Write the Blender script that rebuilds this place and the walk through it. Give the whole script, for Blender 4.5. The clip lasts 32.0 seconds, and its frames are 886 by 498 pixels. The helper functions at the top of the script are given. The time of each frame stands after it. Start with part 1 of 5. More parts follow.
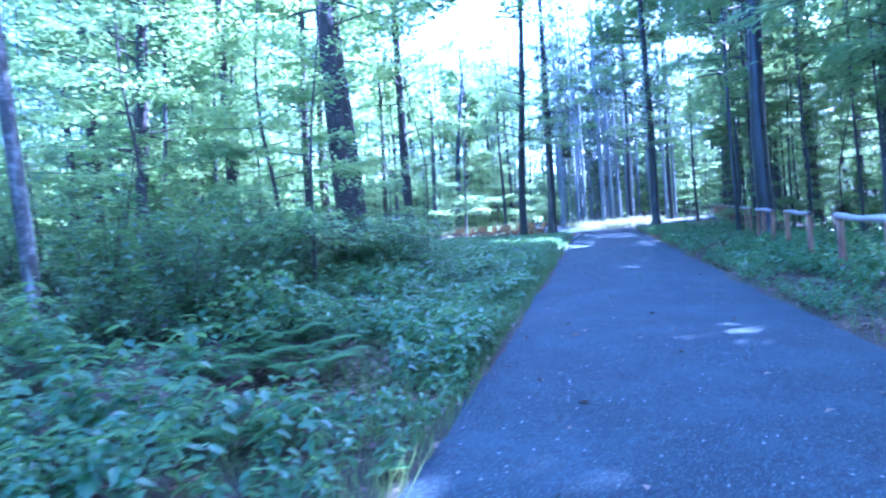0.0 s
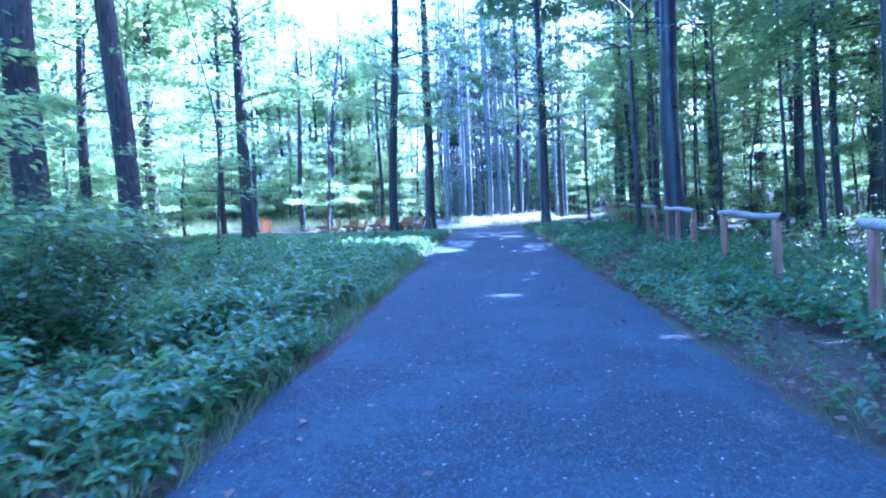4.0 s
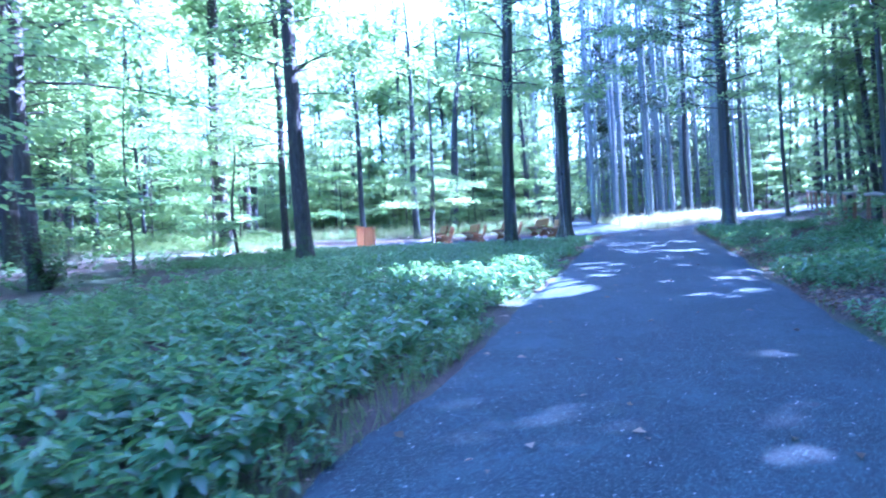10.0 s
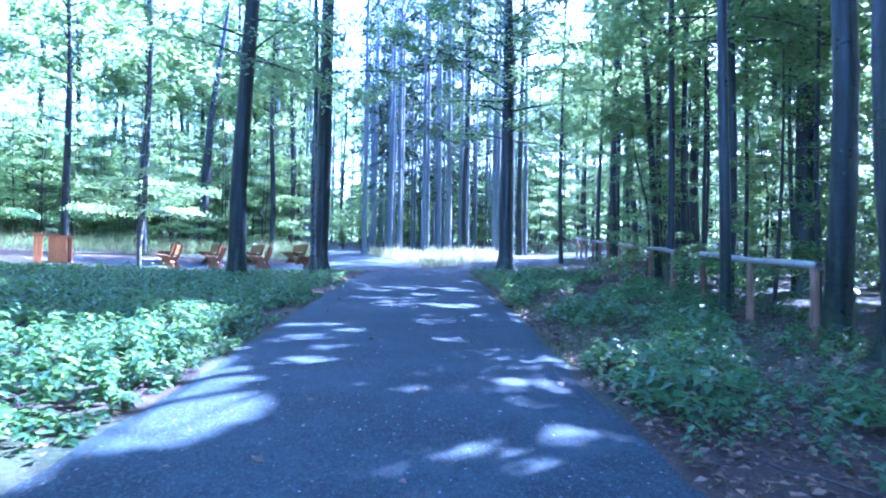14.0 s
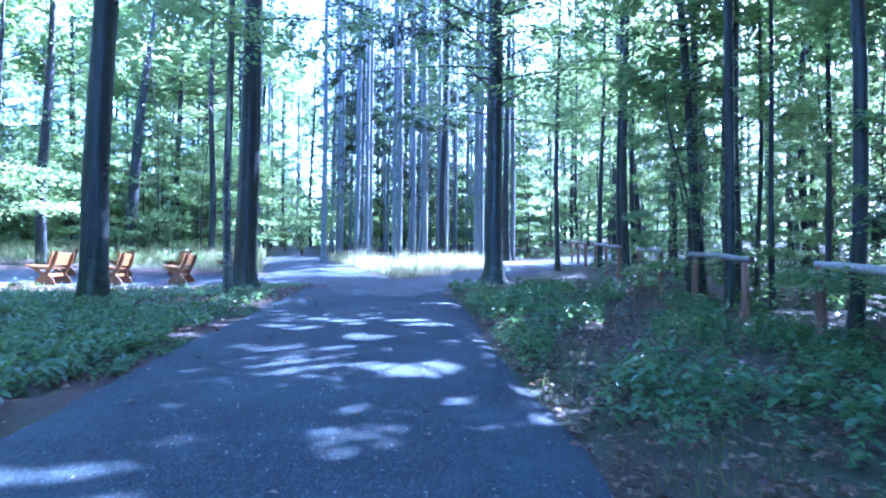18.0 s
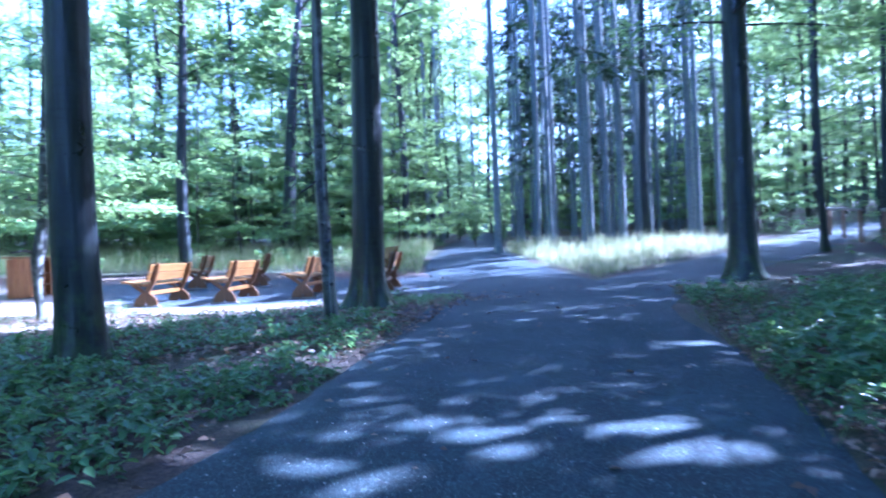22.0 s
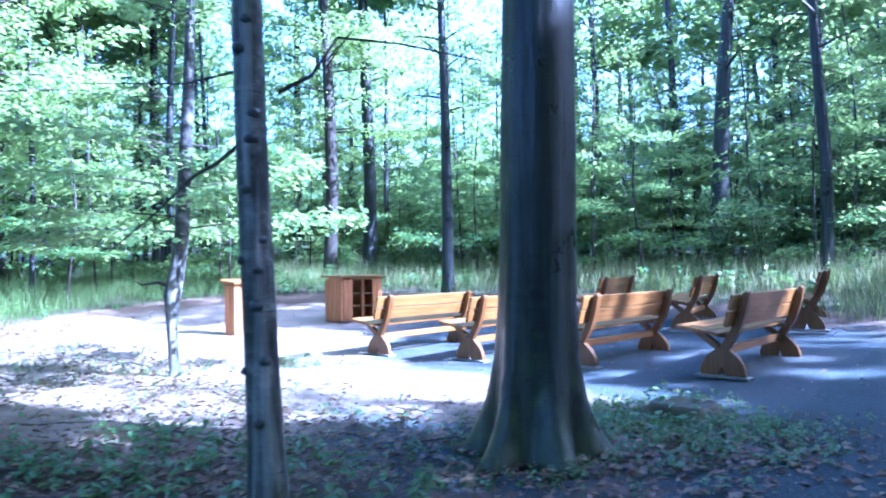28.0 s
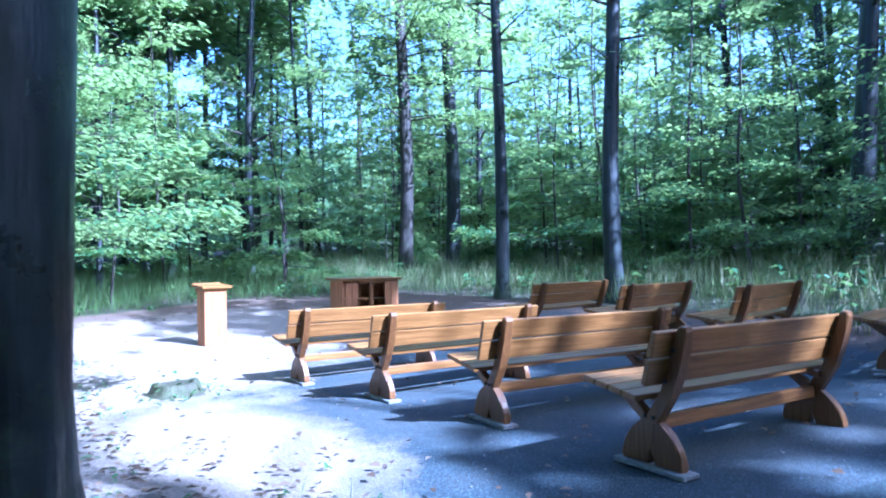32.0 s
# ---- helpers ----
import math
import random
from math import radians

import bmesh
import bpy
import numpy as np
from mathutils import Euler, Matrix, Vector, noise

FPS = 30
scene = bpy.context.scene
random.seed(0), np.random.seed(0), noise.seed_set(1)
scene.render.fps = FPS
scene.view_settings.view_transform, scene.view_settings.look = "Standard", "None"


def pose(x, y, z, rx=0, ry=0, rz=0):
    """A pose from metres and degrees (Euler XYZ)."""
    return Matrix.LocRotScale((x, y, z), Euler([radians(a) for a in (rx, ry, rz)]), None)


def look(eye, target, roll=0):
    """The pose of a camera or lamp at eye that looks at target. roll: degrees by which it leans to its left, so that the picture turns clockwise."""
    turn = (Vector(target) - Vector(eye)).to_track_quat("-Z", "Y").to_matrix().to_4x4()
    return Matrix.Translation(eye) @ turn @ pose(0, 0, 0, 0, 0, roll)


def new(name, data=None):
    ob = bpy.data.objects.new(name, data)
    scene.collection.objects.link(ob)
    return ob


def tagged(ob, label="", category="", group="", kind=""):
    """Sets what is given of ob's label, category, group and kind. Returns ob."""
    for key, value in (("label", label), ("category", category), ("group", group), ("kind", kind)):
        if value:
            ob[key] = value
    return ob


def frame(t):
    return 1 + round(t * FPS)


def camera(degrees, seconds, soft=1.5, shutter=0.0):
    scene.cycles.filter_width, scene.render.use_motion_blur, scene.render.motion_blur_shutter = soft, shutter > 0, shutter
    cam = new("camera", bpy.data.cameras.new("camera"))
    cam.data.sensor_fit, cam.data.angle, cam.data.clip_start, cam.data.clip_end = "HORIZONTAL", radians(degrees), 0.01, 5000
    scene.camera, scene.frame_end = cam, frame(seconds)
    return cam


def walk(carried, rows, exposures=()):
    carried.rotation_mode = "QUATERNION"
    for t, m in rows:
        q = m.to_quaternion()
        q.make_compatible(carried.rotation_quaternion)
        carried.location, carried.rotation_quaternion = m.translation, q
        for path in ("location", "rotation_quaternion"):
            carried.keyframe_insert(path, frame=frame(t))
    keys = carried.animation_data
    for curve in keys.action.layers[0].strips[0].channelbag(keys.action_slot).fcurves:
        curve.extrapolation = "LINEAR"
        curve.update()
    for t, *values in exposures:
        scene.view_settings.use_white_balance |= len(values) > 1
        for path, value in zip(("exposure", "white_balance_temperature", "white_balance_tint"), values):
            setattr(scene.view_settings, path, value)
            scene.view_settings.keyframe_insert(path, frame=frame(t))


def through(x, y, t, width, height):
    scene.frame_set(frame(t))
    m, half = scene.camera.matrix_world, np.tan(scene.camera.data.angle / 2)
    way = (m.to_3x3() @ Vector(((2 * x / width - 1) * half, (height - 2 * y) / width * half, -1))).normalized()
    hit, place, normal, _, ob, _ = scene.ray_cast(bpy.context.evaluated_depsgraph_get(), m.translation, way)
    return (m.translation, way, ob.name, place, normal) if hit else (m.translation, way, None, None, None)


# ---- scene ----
cam = camera(68.17, 32.0, 2.0, 0.4)
PATH = [
    (0, (0.401, 1.367, 1.009), (0.409, 3.367, 1.018), -3.7),
    (0.5, (0.687, 2.127, 1.039), (0.831, 4.122, 1.055), -2.3),
    (1, (0.939, 2.81, 1.054), (1.139, 4.8, 1.075), -0.4),
    (1.5, (1.137, 3.479, 1.076), (1.38, 5.464, 1.087), -0.8),
    (2, (1.355, 4.219, 1.098), (1.612, 6.202, 1.09), -0.4),
    (2.5, (1.57, 4.937, 1.134), (1.866, 6.915, 1.129), -2.2),
    (4.5, (2.504, 7.956, 1.278), (2.832, 9.928, 1.233), -2.4),
    (5, (2.715, 8.753, 1.34), (2.858, 10.748, 1.291), -3.6),
    (5.5, (2.961, 9.502, 1.383), (2.866, 11.5, 1.379), -2.5),
    (6, (3.13, 10.174, 1.414), (2.924, 12.164, 1.4), 0.5),
    (6.5, (3.245, 10.808, 1.415), (3.039, 12.797, 1.369), -2.5),
    (7, (3.332, 11.457, 1.426), (3.131, 13.445, 1.336), -2.7),
    (7.5, (3.436, 12.121, 1.472), (3.259, 14.111, 1.38), -7.2),
    (8, (3.632, 12.799, 1.53), (3.452, 14.789, 1.438), -2.6),
    (8.5, (3.782, 13.416, 1.578), (3.584, 15.405, 1.531), -3.7),
    (9, (3.971, 14.036, 1.598), (3.751, 16.023, 1.54), -3.8),
    (9.5, (4.139, 14.641, 1.634), (3.899, 16.627, 1.613), -3.8),
    (10, (4.301, 15.207, 1.659), (4.16, 17.202, 1.648), -3.5),
    (10.5, (4.512, 15.82, 1.696), (4.478, 17.82, 1.68), -1.8),
    (11, (4.701, 16.499, 1.722), (4.747, 18.498, 1.744), -6.4),
    (11.5, (4.912, 17.188, 1.757), (5.137, 19.176, 1.743), -2.9),
    (12, (5.085, 17.87, 1.776), (5.465, 19.834, 1.732), -1.1),
    (12.5, (5.258, 18.493, 1.8), (5.732, 20.436, 1.78), -1.5),
    (13, (5.46, 19.1, 1.837), (5.96, 21.037, 1.847), 0.4),
    (13.5, (5.635, 19.728, 1.892), (6.153, 21.659, 1.93), -2.1),
    (14, (5.856, 20.333, 1.9), (6.366, 22.266, 1.949), 0.9),
    (14.5, (6.034, 20.978, 1.953), (6.535, 22.914, 2.005), -1.4),
    (16.5, (6.929, 23.618, 2.077), (7.507, 25.531, 2.124), 0.6),
    (17, (7.126, 24.212, 2.111), (7.702, 26.128, 2.134), -0.2),
    (17.5, (7.35, 24.8, 2.086), (7.938, 26.711, 2.116), -1.2),
    (18, (7.504, 25.444, 2.135), (8.071, 27.361, 2.194), 0.5),
    (18.5, (7.587, 26.114, 2.179), (8.168, 28.026, 2.261), -0.6),
    (19, (7.69, 26.847, 2.234), (8.244, 28.768, 2.286), -0.3),
    (19.5, (7.756, 27.527, 2.264), (8.269, 29.46, 2.307), -3.0),
    (20, (7.92, 28.262, 2.279), (8.352, 30.214, 2.33), -0.6),
    (20.5, (8.061, 28.994, 2.308), (8.372, 30.969, 2.351), -2.7),
    (21, (8.232, 29.681, 2.336), (8.503, 31.662, 2.362), -2.7),
    (21.5, (8.446, 30.353, 2.374), (8.701, 32.337, 2.396), -2.1),
    (22, (8.625, 30.988, 2.444), (8.628, 32.988, 2.459), -2.3),
    (22.5, (8.819, 31.53, 2.505), (8.493, 33.503, 2.521), -1.4),
    (23, (8.987, 32.093, 2.51), (8.27, 33.959, 2.463), 0.5),
    (23.5, (9.13, 32.622, 2.533), (8.159, 34.364, 2.392), 2.3),
    (24, (9.259, 33.219, 2.599), (8.147, 34.87, 2.408), 3.0),
    (24.5, (9.338, 33.85, 2.661), (8.22, 35.495, 2.457), 0.0),
    (25, (9.476, 34.531, 2.733), (8.263, 36.109, 2.534), -0.0),
    (25.5, (9.511, 35.139, 2.73), (8.291, 36.717, 2.59), -0.6),
    (27.5, (9.933, 37.454, 2.776), (8.587, 38.932, 2.813), 0.1),
    (28, (10.009, 38.095, 2.823), (8.631, 39.542, 2.892), -1.2),
    (28.5, (10.098, 38.636, 2.813), (8.687, 40.051, 2.9), 1.5),
    (29, (10.175, 39.196, 2.848), (8.687, 40.531, 2.926), 2.1),
    (29.5, (10.18, 39.657, 2.879), (8.657, 40.951, 2.954), 0.9),
    (30, (10.25, 40.186, 2.903), (8.694, 41.44, 2.982), 0.9),
    (30.5, (10.181, 40.593, 2.89), (8.586, 41.798, 2.945), -0.0),
    (31, (10.133, 41.056, 2.904), (8.501, 42.211, 2.963), -1.0),
    (31.5, (10.218, 41.451, 2.943), (8.561, 42.569, 3.01), -0.8),
    (32, (10.183, 41.854, 2.931), (8.488, 42.914, 2.99), -1.2),
]
walk(cam, [(t, look(eye, target, roll)) for t, eye, target, roll in PATH], [(0.0, 4.15, 3800, 37), (5.0, 4.12, 3790, 37), (8.0, 4.3, 3890, 38), (10.0, 4.25, 3940, 37), (13.0, 4.1, 3990, 35), (17.0, 4.0, 4010, 34), (20.0, 4.0, 4080, 33), (21.0, 3.3, 4030, 31), (22.0, 3.4, 4050, 31), (23.0, 3.65, 4110, 32), (25.0, 3.72, 4070, 31), (28.0, 3.45, 4050, 28), (30.0, 2.75, 4060, 26), (32.0, 2.68, 3970, 23)])

# ---- world, sun, exposure ----
SUN = Vector((0.672, 0.34, 0.656)).normalized()
world = bpy.data.worlds.new("sky")
scene.world = world
world.use_nodes = True
wn = world.node_tree
sky = wn.nodes.new("ShaderNodeTexSky")
sky.sky_type = "NISHITA"
sky.sun_disc = False
sky.dust_density = 3.0
sky.sun_elevation = math.asin(SUN.z)
sky.sun_rotation = math.atan2(SUN.x, SUN.y)
wn.links.new(sky.outputs["Color"], wn.nodes["Background"].inputs["Color"])
wn.nodes["Background"].inputs["Strength"].default_value = 0.125
sun = new("sun", bpy.data.lights.new("sun", "SUN"))
sun.data.energy = 5.0
sun.data.angle = radians(0.55)
sun.data.color = (1.0, 0.95, 0.86)
sun.matrix_world = look((0, 0, 60), Vector((0, 0, 60)) - SUN)


# ---- materials ----
def material(name):
    m = bpy.data.materials.new(name)
    m.use_nodes = True
    nt = m.node_tree
    return m, nt, nt.nodes["Principled BSDF"]


def node(nt, kind, **inputs):
    n = nt.nodes.new(kind)
    for key, value in inputs.items():
        n.inputs[key.replace("_", " ")].default_value = value
    return n


def coords(nt):
    return nt.nodes.new("ShaderNodeNewGeometry").outputs["Position"]


def objcoords(nt):
    return nt.nodes.new("ShaderNodeTexCoord").outputs["Object"]


def ramp(nt, source, stops):
    r = nt.nodes.new("ShaderNodeValToRGB")
    while len(r.color_ramp.elements) < len(stops):
        r.color_ramp.elements.new(0.5)
    for e, (at, c) in zip(r.color_ramp.elements, stops):
        e.position, e.color = at, (*c, 1)
    nt.links.new(source, r.inputs["Fac"])
    return r.outputs["Color"]


def noise_fac(nt, vec, scale, detail=4.0, rough=0.6, stretch=None):
    n = node(nt, "ShaderNodeTexNoise", Scale=scale, Detail=detail, Roughness=rough)
    if stretch:
        mp = nt.nodes.new("ShaderNodeMapping")
        mp.inputs["Scale"].default_value = stretch
        nt.links.new(vec, mp.inputs["Vector"])
        vec = mp.outputs["Vector"]
    nt.links.new(vec, n.inputs["Vector"])
    return n.outputs["Fac"]


def mixed(nt, a, b, fac, blend="MIX"):
    m = nt.nodes.new("ShaderNodeMix")
    m.data_type, m.blend_type = "RGBA", blend
    for src, slot in ((fac, 0), (a, 6), (b, 7)):
        if hasattr(src, "is_linked"):
            nt.links.new(src, m.inputs[slot])
        else:
            m.inputs[slot].default_value = src
    return m.outputs[2]


def bump(nt, bsdf, height, strength=0.5, distance=0.02):
    b = node(nt, "ShaderNodeBump", Strength=strength, Distance=distance)
    nt.links.new(height, b.inputs["Height"])
    nt.links.new(b.outputs["Normal"], bsdf.inputs["Normal"])


def leaf_material(name, dark, mid, light, through, amount=0.45, rough=0.45):
    m, nt, p = material(name)
    geo = nt.nodes.new("ShaderNodeNewGeometry")
    island = geo.outputs["Random Per Island"]
    col = ramp(nt, island, [(0.0, dark), (0.55, mid), (1.0, light)])
    patch = noise_fac(nt, geo.outputs["Position"], 0.35, 2.0)
    col = mixed(nt, col, mixed(nt, col, (0.75, 0.8, 0.7, 1), 1.0, "MULTIPLY"), patch)
    nt.links.new(col, p.inputs["Base Color"])
    p.inputs["Roughness"].default_value = rough
    p.inputs["Specular IOR Level"].default_value = 0.4
    tr = nt.nodes.new("ShaderNodeBsdfTranslucent")
    nt.links.new(mixed(nt, col, (*through, 1), 0.7), tr.inputs["Color"])
    mx = nt.nodes.new("ShaderNodeMixShader")
    mx.inputs["Fac"].default_value = amount
    nt.links.new(p.outputs["BSDF"], mx.inputs[1])
    nt.links.new(tr.outputs["BSDF"], mx.inputs[2])
    nt.links.new(mx.outputs["Shader"], nt.nodes["Material Output"].inputs["Surface"])
    return m


def bark_material(name, dark, mid, light, scale, stretch, relief, moss=0.0, scars=0.0, rough=0.7):
    m, nt, p = material(name)
    v = objcoords(nt)
    f = noise_fac(nt, v, scale, 6.0, 0.65, stretch)
    big = noise_fac(nt, v, 1.4, 3.0, 0.6, (1, 1, 0.5))
    col = ramp(nt, f, [(0.3, dark), (0.5, mid), (0.72, light)])
    col = mixed(nt, col, mixed(nt, col, (0.55, 0.55, 0.53, 1), 1.0, "MULTIPLY"), big)
    blots = noise_fac(nt, v, 3.2, 5.0, 0.7)
    col = mixed(nt, col, (*light, 1), ramp(nt, blots, [(0.56, (0, 0, 0)), (0.64, (0.3, 0.3, 0.3))]))
    if scars:
        lines = noise_fac(nt, v, 3.0, 4.0, 0.6, (0.5, 0.5, 9.0))
        col = mixed(nt, col, (*dark, 1), ramp(nt, lines, [(0.56, (0, 0, 0)), (0.62, (scars, scars, scars))]))
    if moss:
        spots = noise_fac(nt, v, 5.0, 5.0, 0.7)
        sep = nt.nodes.new("ShaderNodeSeparateXYZ")
        nt.links.new(v, sep.inputs["Vector"])
        foot = nt.nodes.new("ShaderNodeMath")
        foot.operation = "MULTIPLY_ADD"
        nt.links.new(sep.outputs["Z"], foot.inputs[0])
        foot.inputs[1].default_value = -0.16
        nt.links.new(spots, foot.inputs[2])
        mask = ramp(nt, foot.outputs[0], [(0.36, (0, 0, 0)), (0.55, (moss, moss, moss))])
        col = mixed(nt, col, (0.05, 0.08, 0.018, 1), mask)
    if scars:
        # pale upright streaks paint the sky's sheen on the bark into its colour
        sheen_streak = noise_fac(nt, v, 4.0, 3.0, 0.55, (2.4, 2.4, 0.1))
        col = mixed(nt, col, tuple(k * 1.9 for k in light) + (1,), ramp(nt, sheen_streak, [(0.52, (0, 0, 0)), (0.66, (0.45, 0.45, 0.45))]))
        knots = node(nt, "ShaderNodeTexVoronoi", Scale=2.1)
        nt.links.new(v, knots.inputs["Vector"])
        col = mixed(nt, col, (*dark, 1), ramp(nt, knots.outputs["Distance"], [(0.07, (0.95, 0.95, 0.95)), (0.12, (0, 0, 0))]))
        lumps = noise_fac(nt, v, 2.6, 4.0, 0.55, (1.3, 1.3, 0.7))
        f = mixed(nt, mixed(nt, f, sheen_streak, 0.4), lumps, 0.6)
        gloss = ramp(nt, blots, [(0.35, (rough * 0.6,) * 3), (0.65, (min(rough * 1.35, 1.0),) * 3)])
        nt.links.new(gloss, p.inputs["Roughness"])
    nt.links.new(col, p.inputs["Base Color"])
    p.inputs["Roughness"].default_value = rough
    p.inputs["Specular IOR Level"].default_value = 0.45 if scars else 0.25
    bump(nt, p, f, 0.9, relief * (5.0 if scars else 1.0))
    return m


def asphalt_material():
    m, nt, p = material("asphalt")
    v = coords(nt)
    grit = noise_fac(nt, v, 60.0, 4.0, 0.85)
    coarse = noise_fac(nt, v, 14.0, 4.0, 0.8)
    worn = noise_fac(nt, v, 1.1, 6.0, 0.7)
    base = ramp(nt, grit, [(0.36, (0.0058, 0.009, 0.0105)), (0.5, (0.0137, 0.0238, 0.0271)), (0.58, (0.034, 0.053, 0.058)), (0.68, (0.19, 0.205, 0.205))])
    base = mixed(nt, base, (0.0415, 0.0635, 0.071, 1), ramp(nt, worn, [(0.45, (0, 0, 0)), (0.7, (0.65, 0.65, 0.65))]))
    base = mixed(nt, base, (0.012, 0.012, 0.014, 1), ramp(nt, coarse, [(0.5, (0, 0, 0)), (0.66, (0.6, 0.6, 0.6))]))
    chips = node(nt, "ShaderNodeTexVoronoi", Scale=9.0)
    nt.links.new(v, chips.inputs["Vector"])
    base = mixed(nt, base, (0.28, 0.27, 0.26, 1), ramp(nt, chips.outputs["Distance"], [(0.06, (0.8, 0.8, 0.8)), (0.1, (0, 0, 0))]))
    nt.links.new(base, p.inputs["Base Color"])
    p.inputs["Roughness"].default_value = 0.85
    p.inputs["Specular IOR Level"].default_value = 0.25
    bump(nt, p, grit, 0.6, 0.01)
    return m


def gravel_material():
    """Blue-grey grit where people sit, sandy dirt towards the front, forest soil at the ragged rim."""
    m, nt, p = material("fine_gravel")
    v = coords(nt)
    grit = noise_fac(nt, v, 70.0, 3.0, 0.8)
    worn = noise_fac(nt, v, 0.8, 6.0, 0.7)
    rag = noise_fac(nt, v, 1.3, 6.0, 0.75)
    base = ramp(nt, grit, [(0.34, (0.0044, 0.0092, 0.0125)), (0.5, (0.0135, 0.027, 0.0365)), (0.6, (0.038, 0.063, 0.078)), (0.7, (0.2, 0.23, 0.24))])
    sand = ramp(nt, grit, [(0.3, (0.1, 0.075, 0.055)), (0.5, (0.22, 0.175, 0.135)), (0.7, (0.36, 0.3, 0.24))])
    earth = ramp(nt, grit, [(0.3, (0.028, 0.018, 0.012)), (0.5, (0.085, 0.055, 0.036)), (0.7, (0.19, 0.13, 0.085))])
    base = mixed(nt, base, (0.13, 0.105, 0.08, 1), ramp(nt, worn, [(0.42, (0, 0, 0)), (0.66, (0.2, 0.2, 0.2))]))

    def plus(a, b, k):
        n = nt.nodes.new("ShaderNodeMath")
        n.operation = "MULTIPLY_ADD"
        nt.links.new(b, n.inputs[0])
        n.inputs[1].default_value = k
        nt.links.new(a, n.inputs[2])
        return n.outputs[0]

    def spread(centre, scale, length):
        a = nt.nodes.new("ShaderNodeVectorMath")
        a.operation = "SUBTRACT"
        nt.links.new(v, a.inputs[0])
        a.inputs[1].default_value = centre
        b = nt.nodes.new("ShaderNodeVectorMath")
        b.operation = "MULTIPLY" if length else "DOT_PRODUCT"
        nt.links.new(a.outputs[0], b.inputs[0])
        b.inputs[1].default_value = scale
        if not length:
            return b.outputs["Value"]
        c = nt.nodes.new("ShaderNodeVectorMath")
        c.operation = "LENGTH"
        nt.links.new(b.outputs[0], c.inputs[0])
        return c.outputs["Value"]

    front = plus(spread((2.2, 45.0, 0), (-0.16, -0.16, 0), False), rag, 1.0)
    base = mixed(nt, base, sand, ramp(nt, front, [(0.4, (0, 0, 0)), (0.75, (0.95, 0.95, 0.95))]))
    # second patch of sand, its paleness also brightening the sunlit ground by colour
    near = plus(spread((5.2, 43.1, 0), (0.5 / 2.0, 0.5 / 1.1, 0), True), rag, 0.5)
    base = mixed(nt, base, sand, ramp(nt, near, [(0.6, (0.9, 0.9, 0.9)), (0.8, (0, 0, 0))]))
    rim = plus(spread((2.8, 45.4, 0), (1 / 12.4, 1 / 7.9, 0), True), rag, 0.5)
    base = mixed(nt, base, earth, ramp(nt, rim, [(0.9, (0, 0, 0)), (1.16, (1, 1, 1))]))
    nt.links.new(base, p.inputs["Base Color"])
    p.inputs["Roughness"].default_value = 0.95
    bump(nt, p, plus(grit, worn, 1.5), 0.7, 0.02)
    return m


def soil_material():
    m, nt, p = material("forest_soil")
    v = coords(nt)
    fine = noise_fac(nt, v, 28.0, 5.0, 0.75)
    big = noise_fac(nt, v, 0.5, 4.0, 0.6)
    brown = ramp(nt, fine, [(0.3, (0.014, 0.0095, 0.007)), (0.5, (0.042, 0.028, 0.0195)), (0.7, (0.11, 0.077, 0.052))])
    green = ramp(nt, fine, [(0.3, (0.012, 0.022, 0.008)), (0.6, (0.045, 0.075, 0.02)), (0.8, (0.09, 0.12, 0.04))])
    col = mixed(nt, brown, green, ramp(nt, big, [(0.42, (0, 0, 0)), (0.6, (0.75, 0.75, 0.75))]))
    nt.links.new(col, p.inputs["Base Color"])
    p.inputs["Roughness"].default_value = 0.95
    bump(nt, p, fine, 0.9, 0.05)
    return m


def wood_material(name, dark, mid, light, along, rough=0.55):
    m, nt, p = material(name)
    v = objcoords(nt)
    stretch = {"x": (0.6, 14, 14), "y": (14, 0.6, 14), "z": (14, 14, 0.6)}[along]
    grain = noise_fac(nt, v, 3.0, 6.0, 0.65, stretch)
    blot = noise_fac(nt, v, 2.2, 3.0)
    info = nt.nodes.new("ShaderNodeObjectInfo").outputs["Random"]
    col = ramp(nt, grain, [(0.3, dark), (0.5, mid), (0.7, light)])
    col = mixed(nt, col, mixed(nt, col, (0.7, 0.66, 0.62, 1), 1.0, "MULTIPLY"), blot)
    col = mixed(nt, col, mixed(nt, col, (0.78, 0.76, 0.74, 1), 1.0, "MULTIPLY"), info)
    nt.links.new(col, p.inputs["Base Color"])
    p.inputs["Roughness"].default_value = rough
    bump(nt, p, grain, 0.35, 0.006)
    return m


def plain_material(name, a, b, scale, rough=0.9):
    m, nt, p = material(name)
    f = noise_fac(nt, coords(nt), scale, 5.0, 0.7)
    nt.links.new(ramp(nt, f, [(0.3, a), (0.7, b)]), p.inputs["Base Color"])
    p.inputs["Roughness"].default_value = rough
    bump(nt, p, f, 0.4, 0.01)
    return m


ASPHALT, GRAVEL, SOIL = asphalt_material(), gravel_material(), soil_material()
LEAF = leaf_material("beech_leaf", (0.032, 0.088, 0.036), (0.06, 0.136, 0.054), (0.11, 0.187, 0.07), (0.41, 0.54, 0.165), 0.5)
LEAF_FAR = leaf_material("far_leaf", (0.034, 0.088, 0.04), (0.064, 0.138, 0.06), (0.11, 0.183, 0.08), (0.41, 0.54, 0.18), 0.5)
NETTLE = leaf_material("nettle_leaf", (0.034, 0.086, 0.038), (0.064, 0.135, 0.057), (0.108, 0.185, 0.077), (0.26, 0.41, 0.1), 0.38, 0.36)
